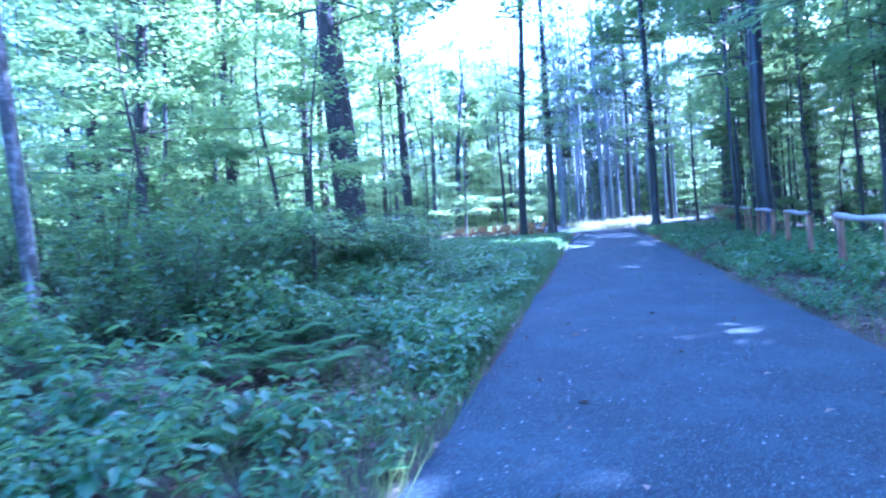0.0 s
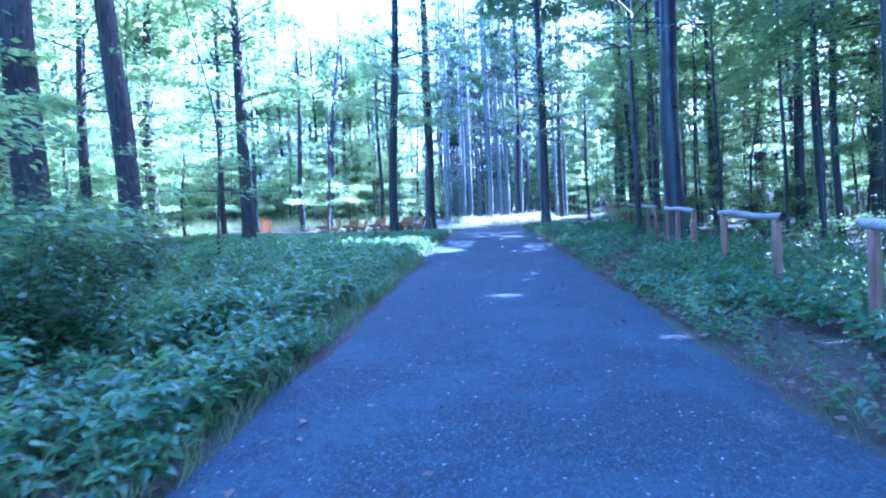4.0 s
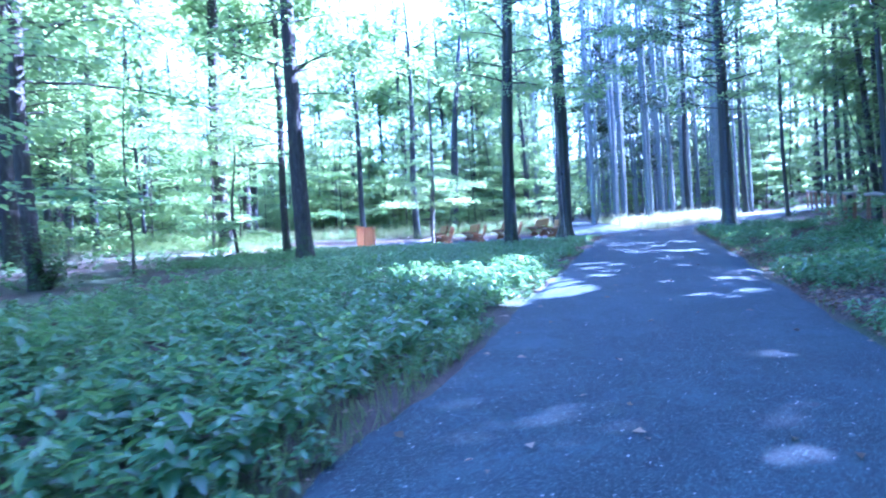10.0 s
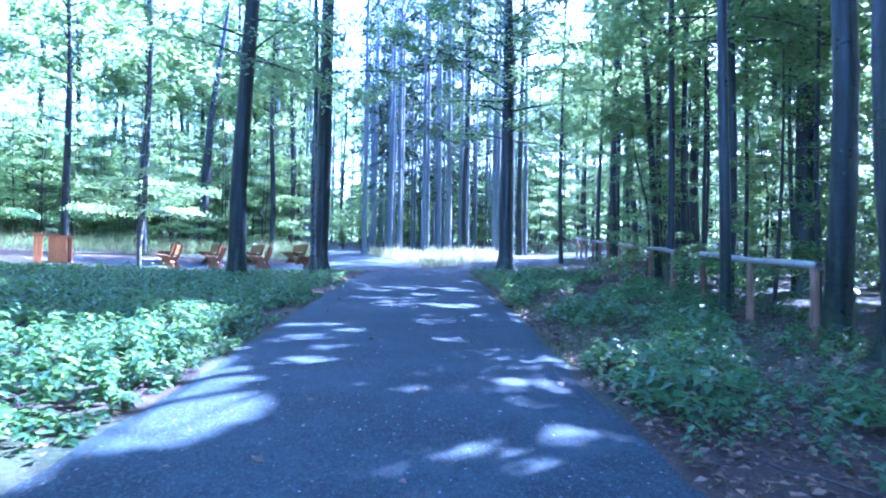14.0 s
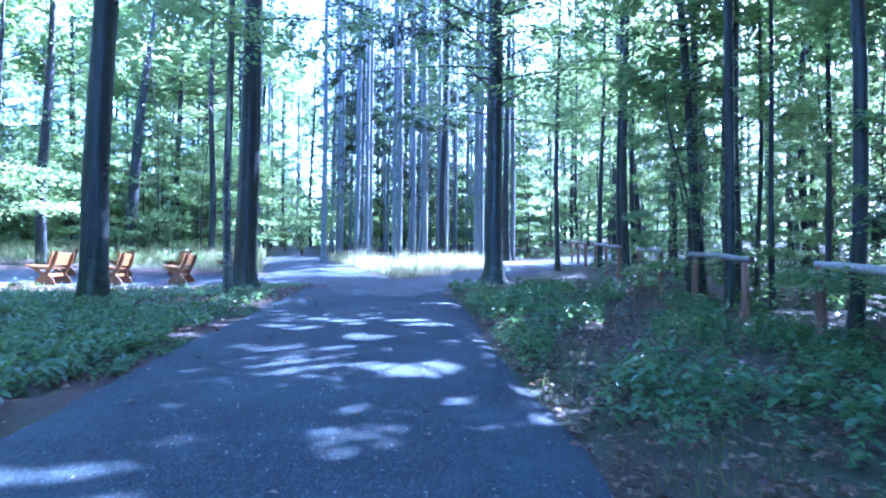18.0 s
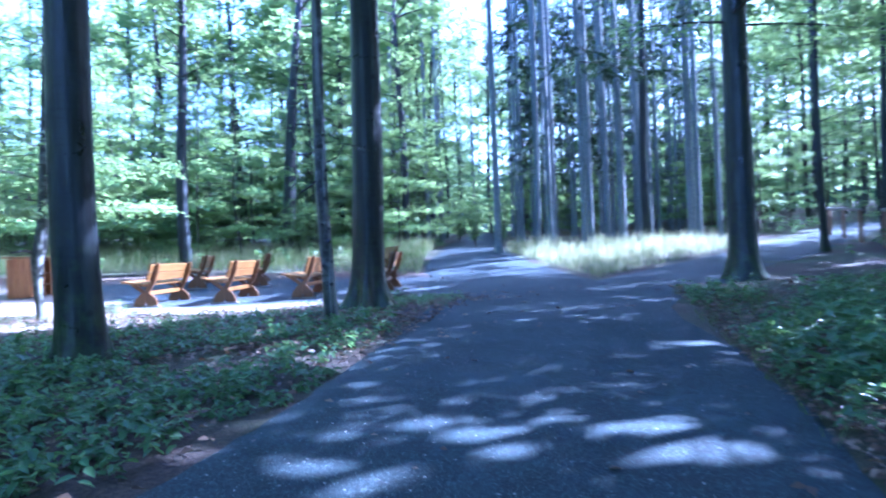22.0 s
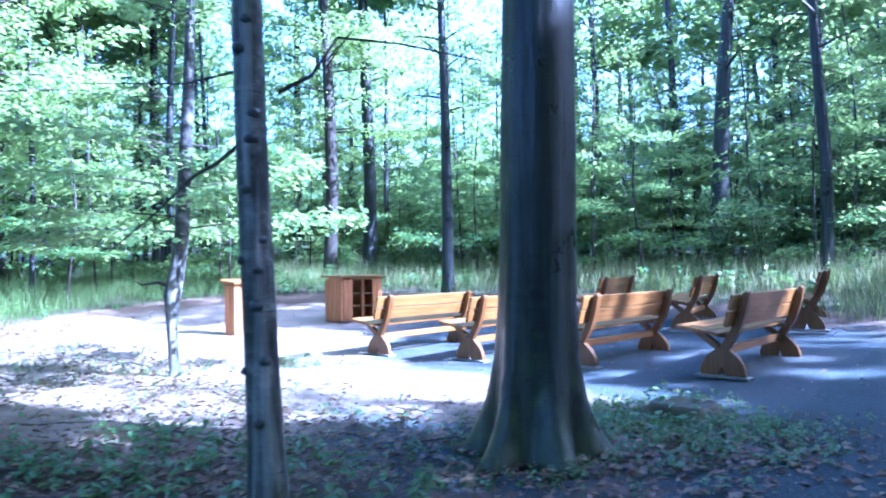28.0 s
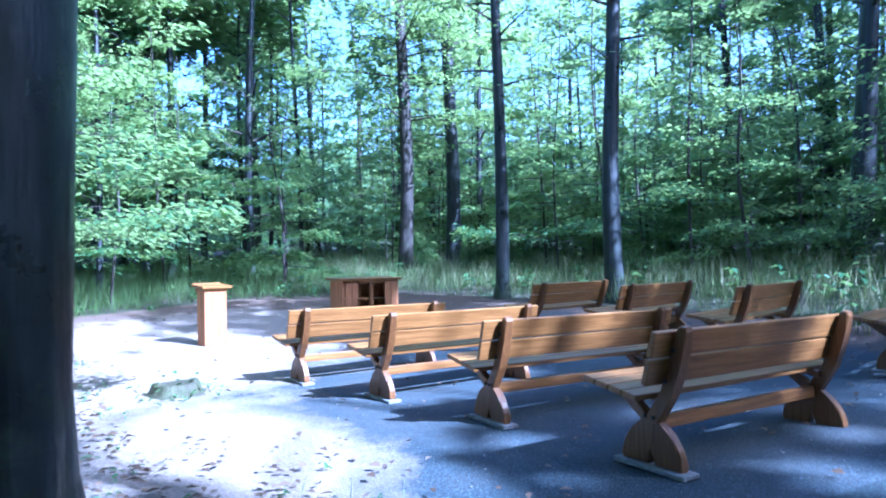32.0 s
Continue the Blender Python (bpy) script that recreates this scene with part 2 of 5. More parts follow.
SHRUB_LEAF = leaf_material("shrub_leaf", (0.022, 0.055, 0.022), (0.042, 0.09, 0.034), (0.075, 0.13, 0.05), (0.2, 0.32, 0.07), 0.35)
FERN_LEAF = leaf_material("fern_leaf", (0.03, 0.075, 0.02), (0.05, 0.115, 0.03), (0.08, 0.16, 0.04), (0.2, 0.34, 0.06), 0.35)
GRASS = leaf_material("grass_blade", (0.05, 0.095, 0.03), (0.1, 0.165, 0.055), (0.18, 0.235, 0.09), (0.3, 0.36, 0.1), 0.4)
MEADOW = leaf_material("meadow_blade", (0.16, 0.19, 0.08), (0.34, 0.34, 0.18), (0.55, 0.52, 0.36), (0.55, 0.54, 0.32), 0.45)
NEEDLE = leaf_material("spruce_needle", (0.012, 0.03, 0.014), (0.022, 0.05, 0.02), (0.04, 0.075, 0.028), (0.08, 0.14, 0.04), 0.15)
LITTER = leaf_material("dead_leaf", (0.04, 0.024, 0.014), (0.1, 0.061, 0.037), (0.21, 0.145, 0.098), (0.3, 0.18, 0.08), 0.15, 0.6)
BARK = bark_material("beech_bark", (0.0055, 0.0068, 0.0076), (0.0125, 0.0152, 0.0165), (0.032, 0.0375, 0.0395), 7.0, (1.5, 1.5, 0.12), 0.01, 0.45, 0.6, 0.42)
BARK_SPOT = bark_material("spotted_bark", (0.012, 0.012, 0.0115), (0.045, 0.046, 0.043), (0.24, 0.24, 0.225), 6.0, (1.2, 1.2, 1.3), 0.014, 0.3, 0.7, 0.6)
BARK_ROUGH = bark_material("furrowed_bark", (0.016, 0.014, 0.013), (0.05, 0.044, 0.039), (0.11, 0.096, 0.083), 16.0, (1.6, 1.6, 0.22), 0.035, 0.5)
# spruce bark with the haze of distance put into its pale bluish colour
BARK_SPRUCE_HAZED = bark_material("hazed_spruce_bark", (0.1, 0.114, 0.113), (0.2, 0.228, 0.228), (0.31, 0.335, 0.332), 20.0, (1, 1, 0.6), 0.02)
STUMP_WOOD = bark_material("rotten_wood", (0.025, 0.02, 0.015), (0.075, 0.06, 0.045), (0.16, 0.135, 0.105), 9.0, (1.2, 1.2, 0.5), 0.04, 0.4)
TWIG = plain_material("twig_bark", (0.022, 0.019, 0.016), (0.065, 0.055, 0.046), 30.0)
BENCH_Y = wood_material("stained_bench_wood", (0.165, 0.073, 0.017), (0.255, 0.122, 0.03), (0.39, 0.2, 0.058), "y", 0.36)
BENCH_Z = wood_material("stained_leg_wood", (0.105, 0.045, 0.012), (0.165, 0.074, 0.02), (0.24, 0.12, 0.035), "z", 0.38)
PINE_Z = wood_material("varnished_plank", (0.25, 0.1, 0.034), (0.42, 0.185, 0.062), (0.55, 0.28, 0.11), "z")
RAIL = wood_material("peeled_rail", (0.2, 0.175, 0.15), (0.36, 0.33, 0.29), (0.52, 0.49, 0.45), "y", 0.8)
POST = wood_material("round_post", (0.13, 0.072, 0.04), (0.25, 0.145, 0.085), (0.38, 0.25, 0.16), "z", 0.85)
SLAB = plain_material("concrete_slab", (0.12, 0.122, 0.12), (0.26, 0.26, 0.255), 18.0)
STONE = plain_material("grit_stone", (0.13, 0.125, 0.12), (0.34, 0.33, 0.32), 9.0)
WOODS = plain_material("far_woods", (0.012, 0.03, 0.012), (0.07, 0.12, 0.035), 0.9)
IRON = plain_material("dark_iron", (0.02, 0.02, 0.02), (0.05, 0.045, 0.04), 25.0, 0.5)


# ---- ground shape ----
def gz(x, y):
    """Height of the ground: a gentle rise ahead, with a shallow dish at the clearing."""
    u, v = np.clip(x / 20, -2.2, 2.6), np.clip((y - 20) / 20, -1.8, 4.0)
    z = 0.708 - 0.591 * u + 1.088 * v - 0.03 * v * v + 0.083 * u * v + 0.344 * u * u
    z = z - 0.1 * np.exp(-(((x - 4) / 6) ** 2) - ((y - 50.5) / 2.5) ** 2)
    return z - 0.444 * np.exp(-(((x - 1.5) / 10) ** 2) - ((y - 47) / 6) ** 2)


def road_mid(y):
    return 0.235 * y + 0.85


def sheet(name, verts, quads, mat, smooth=False):
    me = bpy.data.meshes.new(name)
    verts, quads = np.asarray(verts, np.float32), np.asarray(quads, np.int32)
    me.vertices.add(len(verts))
    me.vertices.foreach_set("co", verts.ravel())
    me.loops.add(quads.size)
    me.loops.foreach_set("vertex_index", quads.ravel())
    me.polygons.add(len(quads))
    me.polygons.foreach_set("loop_start", np.arange(0, quads.size, quads.shape[1], dtype=np.int32))
    me.update(calc_edges=True)
    if smooth:
        me.polygons.foreach_set("use_smooth", np.ones(len(quads), bool))
    me.materials.append(mat)
    return me


def grid_quads(n, m):
    i = np.arange(n * m).reshape(n, m)
    return np.stack([i[:-1, :-1], i[:-1, 1:], i[1:, 1:], i[1:, :-1]], -1).reshape(-1, 4)


def axis_steps(lo, hi, step, far):
    out = list(np.arange(lo, hi + 0.01, step))
    grow = step
    while out[-1] < far:
        grow *= 1.5
        out.append(out[-1] + grow)
        out.insert(0, out[0] - grow)
    return np.array(out)


def build_ground():
    xs, ys = axis_steps(-26, 42, 0.5, 1500), axis_steps(-12, 84, 0.5, 1500)
    gx, gy = np.meshgrid(xs, ys)
    wob = 0.03 * np.sin(gx * 2.1 + gy * 0.7) * np.sin(gy * 1.7 - gx * 0.4) + 0.04 * np.sin(gx * 0.6) * np.cos(gy * 0.5)
    side = np.abs(gx - road_mid(gy))
    wob = wob * np.clip((side - 2.0) / 1.5, 0, 1) * np.clip(((gx - 3) / 9) ** 2 + ((gy - 46) / 7) ** 2 - 0.9, 0, 1)
    z = gz(gx, gy) + wob
    v = np.stack([gx, gy, z], -1).reshape(-1, 3)
    tagged(new("ground", sheet("ground", v, grid_quads(len(ys), len(xs)), SOIL, True)), "brown forest soil with leaf litter and patches of green", "ground", kind="structure")


def ribbon(name, mids, half, lift, mat, label, category, seed, ragged=0.07, across=15):
    """A strip of paving along a line of points, with a ragged edge and a slight crown."""
    rng = np.random.default_rng(seed)
    mids = np.array(mids, float)
    seg = np.r_[0, np.cumsum(np.hypot(*np.diff(mids, axis=0).T))]
    s = np.arange(0, seg[-1], 0.2)
    x, y = np.interp(s, seg, mids[:, 0]), np.interp(s, seg, mids[:, 1])
    for _ in range(30):
        x[1:-1] = (x[:-2] + 2 * x[1:-1] + x[2:]) / 4
        y[1:-1] = (y[:-2] + 2 * y[1:-1] + y[2:]) / 4
    tx, ty = np.gradient(x), np.gradient(y)
    ln = np.hypot(tx, ty)
    nx, ny = ty / ln, -tx / ln
    w = np.interp(s, seg, half)
    rag = [np.convolve(rng.normal(0, 1, len(s) + 8), np.ones(5) / 5, "same")[4:-4] * ragged + np.sin(s * 0.9 + k) * ragged * 0.6 for k in (0, 2)]
    u = np.linspace(-1, 1, across)
    off = np.where(u[None] < 0, u[None] * (w + rag[0])[:, None], u[None] * (w + rag[1])[:, None])
    gx, gy = x[:, None] + nx[:, None] * off, y[:, None] + ny[:, None] * off
    z = gz(gx, gy) + lift + 0.025 * (1 - u[None] ** 2) - 0.03 * (np.abs(u[None]) > 0.99)
    v = np.stack([gx, gy, z], -1).reshape(-1, 3)
    return tagged(new(name, sheet(name, v, grid_quads(len(s), across), mat, True)), label, category, kind="structure")


def build_paths():
    ribbon("road", [(road_mid(-45), -45), (road_mid(20), 20), (road_mid(38), 38), (10.3, 43), (9.9, 48), (9.6, 56), (10.6, 70), (13, 90)], [1.75, 1.75, 1.8, 2.0, 1.9, 1.4, 1.3, 1.3], 0.02, ASPHALT, "dark grey asphalt forest path with worn grit and ragged edges", "path", 3)
    ribbon("road_branch", [(10.6, 40.0), (11.8, 43.2), (14.2, 45.8), (17.0, 48.8), (22.5, 55.0), (31, 65)], [1.0, 1.6, 1.35, 1.3, 1.3, 1.3], 0.008, ASPHALT, "grey asphalt branch path curving off beside the meadow", "path", 4)
    n, rings = 72, 14
    a = np.linspace(0, 2 * np.pi, n, endpoint=False)
    rx = 9.8 + 0.5 * np.sin(3 * a + 0.4) + 0.25 * np.sin(7 * a)
    ry = 7.2 + 0.6 * np.sin(2 * a + 1.2) + 0.25 * np.sin(5 * a + 2)
    k = np.linspace(0, 1, rings)[:, None]
    x, y = 1.4 + k * rx * np.cos(a), 45.6 + k * ry * np.sin(a)
    z = gz(x, y) + 0.012 - 0.02 * (k > 0.99)
    idx = np.arange(n * rings).reshape(rings, n)
    quads = np.stack([idx[:-1], np.roll(idx, -1, 1)[:-1], np.roll(idx, -1, 1)[1:], idx[1:]], -1).reshape(-1, 4)
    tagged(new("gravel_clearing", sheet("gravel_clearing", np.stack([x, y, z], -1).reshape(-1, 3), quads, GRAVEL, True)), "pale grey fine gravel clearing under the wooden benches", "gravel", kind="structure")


# ---- mesh helpers ----
def part(name, me, parent, label=""):
    ob = new(name, me)
    ob.parent = parent
    return tagged(ob, label)


def thing(name, x, y, z, label, category, group="", rz=0.0, rx=0.0, ry=0.0):
    ob = new(name)
    ob.empty_display_size = 0.2
    ob.matrix_basis = pose(x, y, z, rx, ry, rz)
    return tagged(ob, label, category, group)


def leaves(name, p, d, n, length, width, mat, fold=0.12, fine=False, simple=False):
    """One mesh of many leaves: base points, directions, normals, lengths and widths."""
    d = d / np.linalg.norm(d, axis=1, keepdims=True)
    s = np.cross(d, n)
    s /= np.linalg.norm(s, axis=1, keepdims=True) + 1e-9
    n = np.cross(s, d)
    length, width = np.broadcast_to(length, len(p))[:, None], np.broadcast_to(width, len(p))[:, None]
    if simple:
        v = np.stack([p + s * width * 0.5, p + d * length, p - s * width * 0.5 + d * length * 0.15], 1).reshape(-1, 3)
        q = np.arange(len(p) * 3).reshape(-1, 3)
    elif fine:
        row = [p, p + d * length * 0.28 + s * width * 0.5 + n * width * fold, p + d * length * 0.65 + s * width * 0.36 + n * width * fold * 0.6, p + d * length - n * length * 0.12, p + d * length * 0.65 - s * width * 0.36 + n * width * fold * 0.6, p + d * length * 0.28 - s * width * 0.5 + n * width * fold]
        v = np.stack(row, 1).reshape(-1, 3)
        b = np.arange(len(p))[:, None] * 6
        q = np.concatenate([b + [0, 1, 2, 3], b + [3, 4, 5, 0]])
    else:
        v = np.stack([p, p + d * length * 0.45 + s * width * 0.5 + n * width * fold, p + d * length, p + d * length * 0.45 - s * width * 0.5 + n * width * fold], 1).reshape(-1, 3)
        q = np.arange(len(p) * 4).reshape(-1, 4)
    return sheet(name, v, q, mat)


def tubes(name, lines, mat, sides=5):
    """One mesh of many tapered tubes: each a list of (point, radius)."""
    vs, qs, base = [], [], 0
    ang = np.linspace(0, 2 * np.pi, sides, endpoint=False)
    for pts, rad in lines:
        pts, rad = np.asarray(pts, float), np.asarray(rad, float)
        t = np.gradient(pts, axis=0)
        t /= np.linalg.norm(t, axis=1, keepdims=True) + 1e-9
        ref = np.where(np.abs(t[:, 2:3]) > 0.9, [[1.0, 0, 0]], [[0, 0, 1.0]])
        a = np.cross(t, ref)
        a /= np.linalg.norm(a, axis=1, keepdims=True) + 1e-9
        b = np.cross(t, a)
        ring = pts[:, None] + rad[:, None, None] * (a[:, None] * np.cos(ang)[None, :, None] + b[:, None] * np.sin(ang)[None, :, None])
        vs.append(ring.reshape(-1, 3))
        i = base + np.arange(len(pts) * sides).reshape(len(pts), sides)
        qs.append(np.stack([i[:-1], np.roll(i, -1, 1)[:-1], np.roll(i, -1, 1)[1:], i[1:]], -1).reshape(-1, 4))
        base += len(pts) * sides
    return sheet(name, np.concatenate(vs), np.concatenate(qs), mat, True)


def trunk_mesh(d, h, mat, seed, flare=0.35, lobes=5, bend=0.12, sides=14, flute=0.0):
    rng = np.random.default_rng(seed)
    z = np.r_[-0.25, 0, 0.06, 0.14, 0.25, 0.4, 0.65, 1.0, 1.5, np.linspace(2.1, h, 13)]
    th = np.linspace(0, 2 * np.pi, sides, endpoint=False)
    r = d / 2 * (1 - 0.72 * np.clip(z / h, 0, 1) ** 1.2)
    fl = flare * np.exp(-np.clip(z, 0, None) / 0.28)
    ph = rng.uniform(0, 6.28, 4)
    lob = 1 + fl[:, None] * (1 + 0.7 * np.cos(lobes * th + ph[0])[None]) + 0.035 * np.sin(3 * th + ph[1] + z[:, None] * 0.8) + 0.02 * np.sin(5 * th[None] + ph[2] + z[:, None] * 2.3)
    lob = lob + flute * np.clip(np.sin(7 * th[None] + ph[3] + 0.5 * np.sin(z[:, None] * 0.9)), -0.4, 1) * np.exp(-z[:, None] / 9) + flute * 0.6 * np.sin(11 * th[None] + ph[1] + z[:, None] * 0.25)
    cx = bend * np.sin(z / h * 5.0 + ph[2]) * np.clip(z / 3, 0, 1)
    cy = bend * np.sin(z / h * 4.1 + ph[3]) * np.clip(z / 3, 0, 1)
    v = np.stack([cx[:, None] + r[:, None] * lob * np.cos(th), cy[:, None] + r[:, None] * lob * np.sin(th), np.repeat(z[:, None], sides, 1)], -1).reshape(-1, 3)
    i = np.arange(len(z) * sides).reshape(len(z), sides)
    q = np.stack([i[:-1], np.roll(i, -1, 1)[:-1], np.roll(i, -1, 1)[1:], i[1:]], -1).reshape(-1, 4)
    return sheet("trunk", v, q, mat, True)


def boughs(rng, count, z0, z1, reach, lift, shape="round"):
    """Branches round a stem: start, azimuth, rise and length."""
    z = np.sort(rng.uniform(z0, z1, count))
    az = np.arange(count) * 2.4 + rng.uniform(-0.5, 0.5, count)
    f = (z - z0) / max(z1 - z0, 0.1)
    ln = reach * rng.uniform(0.65, 1.15, count) * (np.sin(np.pi * np.clip(0.25 + 0.7 * f, 0, 1)) if shape == "round" else 1.05 - 0.8 * f)
    rise = lift + rng.uniform(-0.15, 0.2, count) + (0.5 * f if shape == "round" else 0)
    return z, az, rise, ln


def spray(rng, z, az, rise, ln, per_metre, leaf, flat=0.1, droop=0.12):
    """Leaves spread in flat fans along the branches; returns what leaves() takes."""
    cnt = np.maximum((per_metre * ln * ln).astype(int), 3)
    b = np.repeat(np.arange(len(z)), cnt)
    t = np.sqrt(rng.uniform(0.06, 1, len(b)))
    side = rng.normal(0, 0.24, len(b)) * ln[b] * (0.25 + np.sin(np.pi * np.clip(t, 0, 1)) * 0.75)
    r = t * ln[b]
    ca, sa = np.cos(az[b]), np.sin(az[b])
    x, y = r * ca * np.cos(rise[b]) - side * sa, r * sa * np.cos(rise[b]) + side * ca
    h = z[b] + r * np.sin(rise[b]) - droop * ln[b] * t ** 2 * 1.2 - np.abs(side) * 0.15 + rng.normal(0, flat, len(b))
    out = np.arctan2(side, 0.6) + az[b] + rng.normal(0, 0.6, len(b))
    d = np.stack([np.cos(out), np.sin(out), rng.normal(-0.25, 0.25, len(b))], 1)
    n = np.stack([rng.normal(0, 0.35, len(b)), rng.normal(0, 0.35, len(b)), np.ones(len(b))], 1)
    size = leaf * rng.uniform(0.65, 1.25, len(b))
    return np.stack([x, y, h], 1), d, n, size


def bough_lines(z, az, rise, ln, thick, droop=0.12):
    lines = []
    for k in range(len(z)):
        t = np.array([0, 0.3, 0.6, 0.92])
        r = t * ln[k]
        lines.append((np.stack([r * np.cos(az[k]) * np.cos(rise[k]), r * np.sin(az[k]) * np.cos(rise[k]), z[k] + r * np.sin(rise[k]) - droop * ln[k] * t ** 2 * 1.2], 1), thick * (0.4 + 0.6 * ln[k] / max(ln)) * np.array([1, 0.75, 0.5, 0.18])))
    return lines


def joined(a, b):
    """Two meshes of the same material as one."""
    bm = bmesh.new()
    bm.from_mesh(a)
    bm.from_mesh(b)
    bm.to_mesh(a)
    bm.free()
    bpy.data.meshes.remove(b)
    return a


def crown_set(seed, bare, top, reach, count, fine_to, leaf=0.15, per=26.0, thick=0.045, mat=None, upper=0.36, per_up=22.0, simple=False):
    """Limbs and crown of a tall broadleaf tree: fine leaves low down, larger clumps of leaf above."""
    rng = np.random.default_rng(seed)
    lo = boughs(rng, count, bare, fine_to, reach, 0.12)
    hi = boughs(rng, max(count * 2 // 3, 8), fine_to, top, reach * 1.15, 0.3)
    p, d, n, s = spray(rng, *lo, per, leaf)
    low = leaves("crown", p, d, n, s, s * 0.64, mat or LEAF, simple=simple)
    p, d, n, s = spray(rng, *hi, per_up, upper, 0.35)
    high = leaves("crown", p, d, n, s, s * 0.75, mat or LEAF, simple=True)
    return tubes("branchwork", bough_lines(*lo, thick) + bough_lines(*hi, thick * 1.3), TWIG, 3), joined(low, high)


CROWNS = [crown_set(11, 4.6, 21, 3.7, 26, 11, per=34.0, per_up=28.0), crown_set(12, 3.4, 19, 3.3, 26, 10, per=34.0, per_up=28.0), crown_set(13, 6.0, 22, 4.2, 26, 12.5, per=34.0, per_up=30.0), crown_set(14, 2.8, 17, 3.0, 28, 9, per=34.0, per_up=28.0)]
FAR_CROWNS = [crown_set(21, 3.0, 20, 3.6, 15, 11, 0.19, 25.0, 0.05, LEAF_FAR, 0.38, 11.0, True), crown_set(22, 1.8, 18, 3.4, 16, 10, 0.185, 28.0, 0.05, LEAF_FAR, 0.38, 11.0, True), crown_set(23, 4.5, 22, 4.0, 15, 13, 0.2, 22.0, 0.05, LEAF_FAR, 0.4, 10.0, True)]


def young_set(seed, top, reach, count, leaf=0.145, per=52.0, low=0.7, simple=False):
    rng = np.random.default_rng(seed)
    br = boughs(rng, count, low, top * 0.97, reach, 0.1, "cone")
    p, d, n, s = spray(rng, *br, per, leaf, 0.06, 0.08)
    return tubes("branchwork", bough_lines(*br, 0.016, 0.08), TWIG, 3), leaves("crown", p, d, n, s, s * 0.64, LEAF, simple=simple)


TOP = crown_set(16, 12.5, 22, 2.9, 14, 17)
DENSE = crown_set(17, 4.9, 20, 4.4, 44, 12, per=30.0, per_up=26.0)
HIGHEST = crown_set(18, 15.5, 23, 2.9, 12, 19)
THIN = crown_set(15, 5.0, 13, 2.0, 16, 9)
YOUNG = [young_set(31, 6.5, 2.2, 22, 0.11, 84.0), young_set(32, 5.0, 1.8, 18, 0.11, 84.0), young_set(33, 8.5, 2.4, 26, 0.11, 80.0), young_set(34, 3.4, 1.5, 14, 0.1, 120.0, 0.4)]
YOUNG_FAR = [young_set(38, 6.5, 2.3, 22, 0.16, 62.0, 0.7, True), young_set(39, 8.5, 2.5, 26, 0.17, 56.0, 0.7, True), young_set(40, 5.0, 1.9, 18, 0.155, 70.0, 0.5, True)]
SAPLING = young_set(35, 5.2, 1.3, 15, 0.1, 95.0, 1.6)
HIGH_YOUNG = young_set(36, 11, 2.0, 18, 0.12, 60.0, 4.2)
SUNNY_YOUNG = young_set(37, 6.0, 2.3, 20, 0.095, 120.0, 1.5)


def spruce_set(seed, bare, top, reach, count=26):
    rng = np.random.default_rng(seed)
    br = boughs(rng, count, bare, top, reach, -0.2, "cone")
    p, d, n, s = spray(rng, *br, 26.0, 0.36, 0.12, 0.2)
    dead = boughs(rng, 14, 2.5, bare, 0.9, -0.1, "cone")
    return tubes("branchwork", bough_lines(*br, 0.03, 0.2) + bough_lines(*dead, 0.012, 0.1), TWIG, 3), leaves("crown", p, d, n, s, s * 0.34, NEEDLE, simple=True)


SPRUCES = [spruce_set(41, 9, 25, 2.3), spruce_set(42, 11, 27, 2.1), spruce_set(43, 7, 23, 2.2)]
THIN_SPRUCE = spruce_set(44, 13, 26, 1.5, 9)
LOW_SPRUCE = spruce_set(45, 3.2, 20, 1.9, 44)


# ---- trees ----
def tree(name, x, y, d, h, label, crown, mat=None, seed=0, lean=(0, 0), flare=0.35, lobes=5, turn=None, size=1.0, bend=0.12, group="", sides=14, flute=0.0):
    """One tree with its trunk, limbs and crown. lean: degrees towards +x and +y."""
    rng = np.random.default_rng(1000 + seed)
    ob = thing(name, x, y, float(gz(x, y)), label, "tree", group, 0, -lean[1], lean[0])
    part("trunk", trunk_mesh(d, h, mat or BARK, seed, flare, lobes, bend, sides, flute), ob)
    if crown:
        for key, me in zip(("branchwork", "crown"), crown):
            piece = tagged(part(key, me, ob), kind="stuff")
            piece.matrix_basis = Matrix.Rotation(rng.uniform(0, 6.28) if turn is None else turn, 4, "Z") @ Matrix.Diagonal((size, size, size, 1))
            rng = np.random.default_rng(1000 + seed)
    return ob


B, R, S = BARK, BARK_ROUGH, BARK_SPRUCE_HAZED


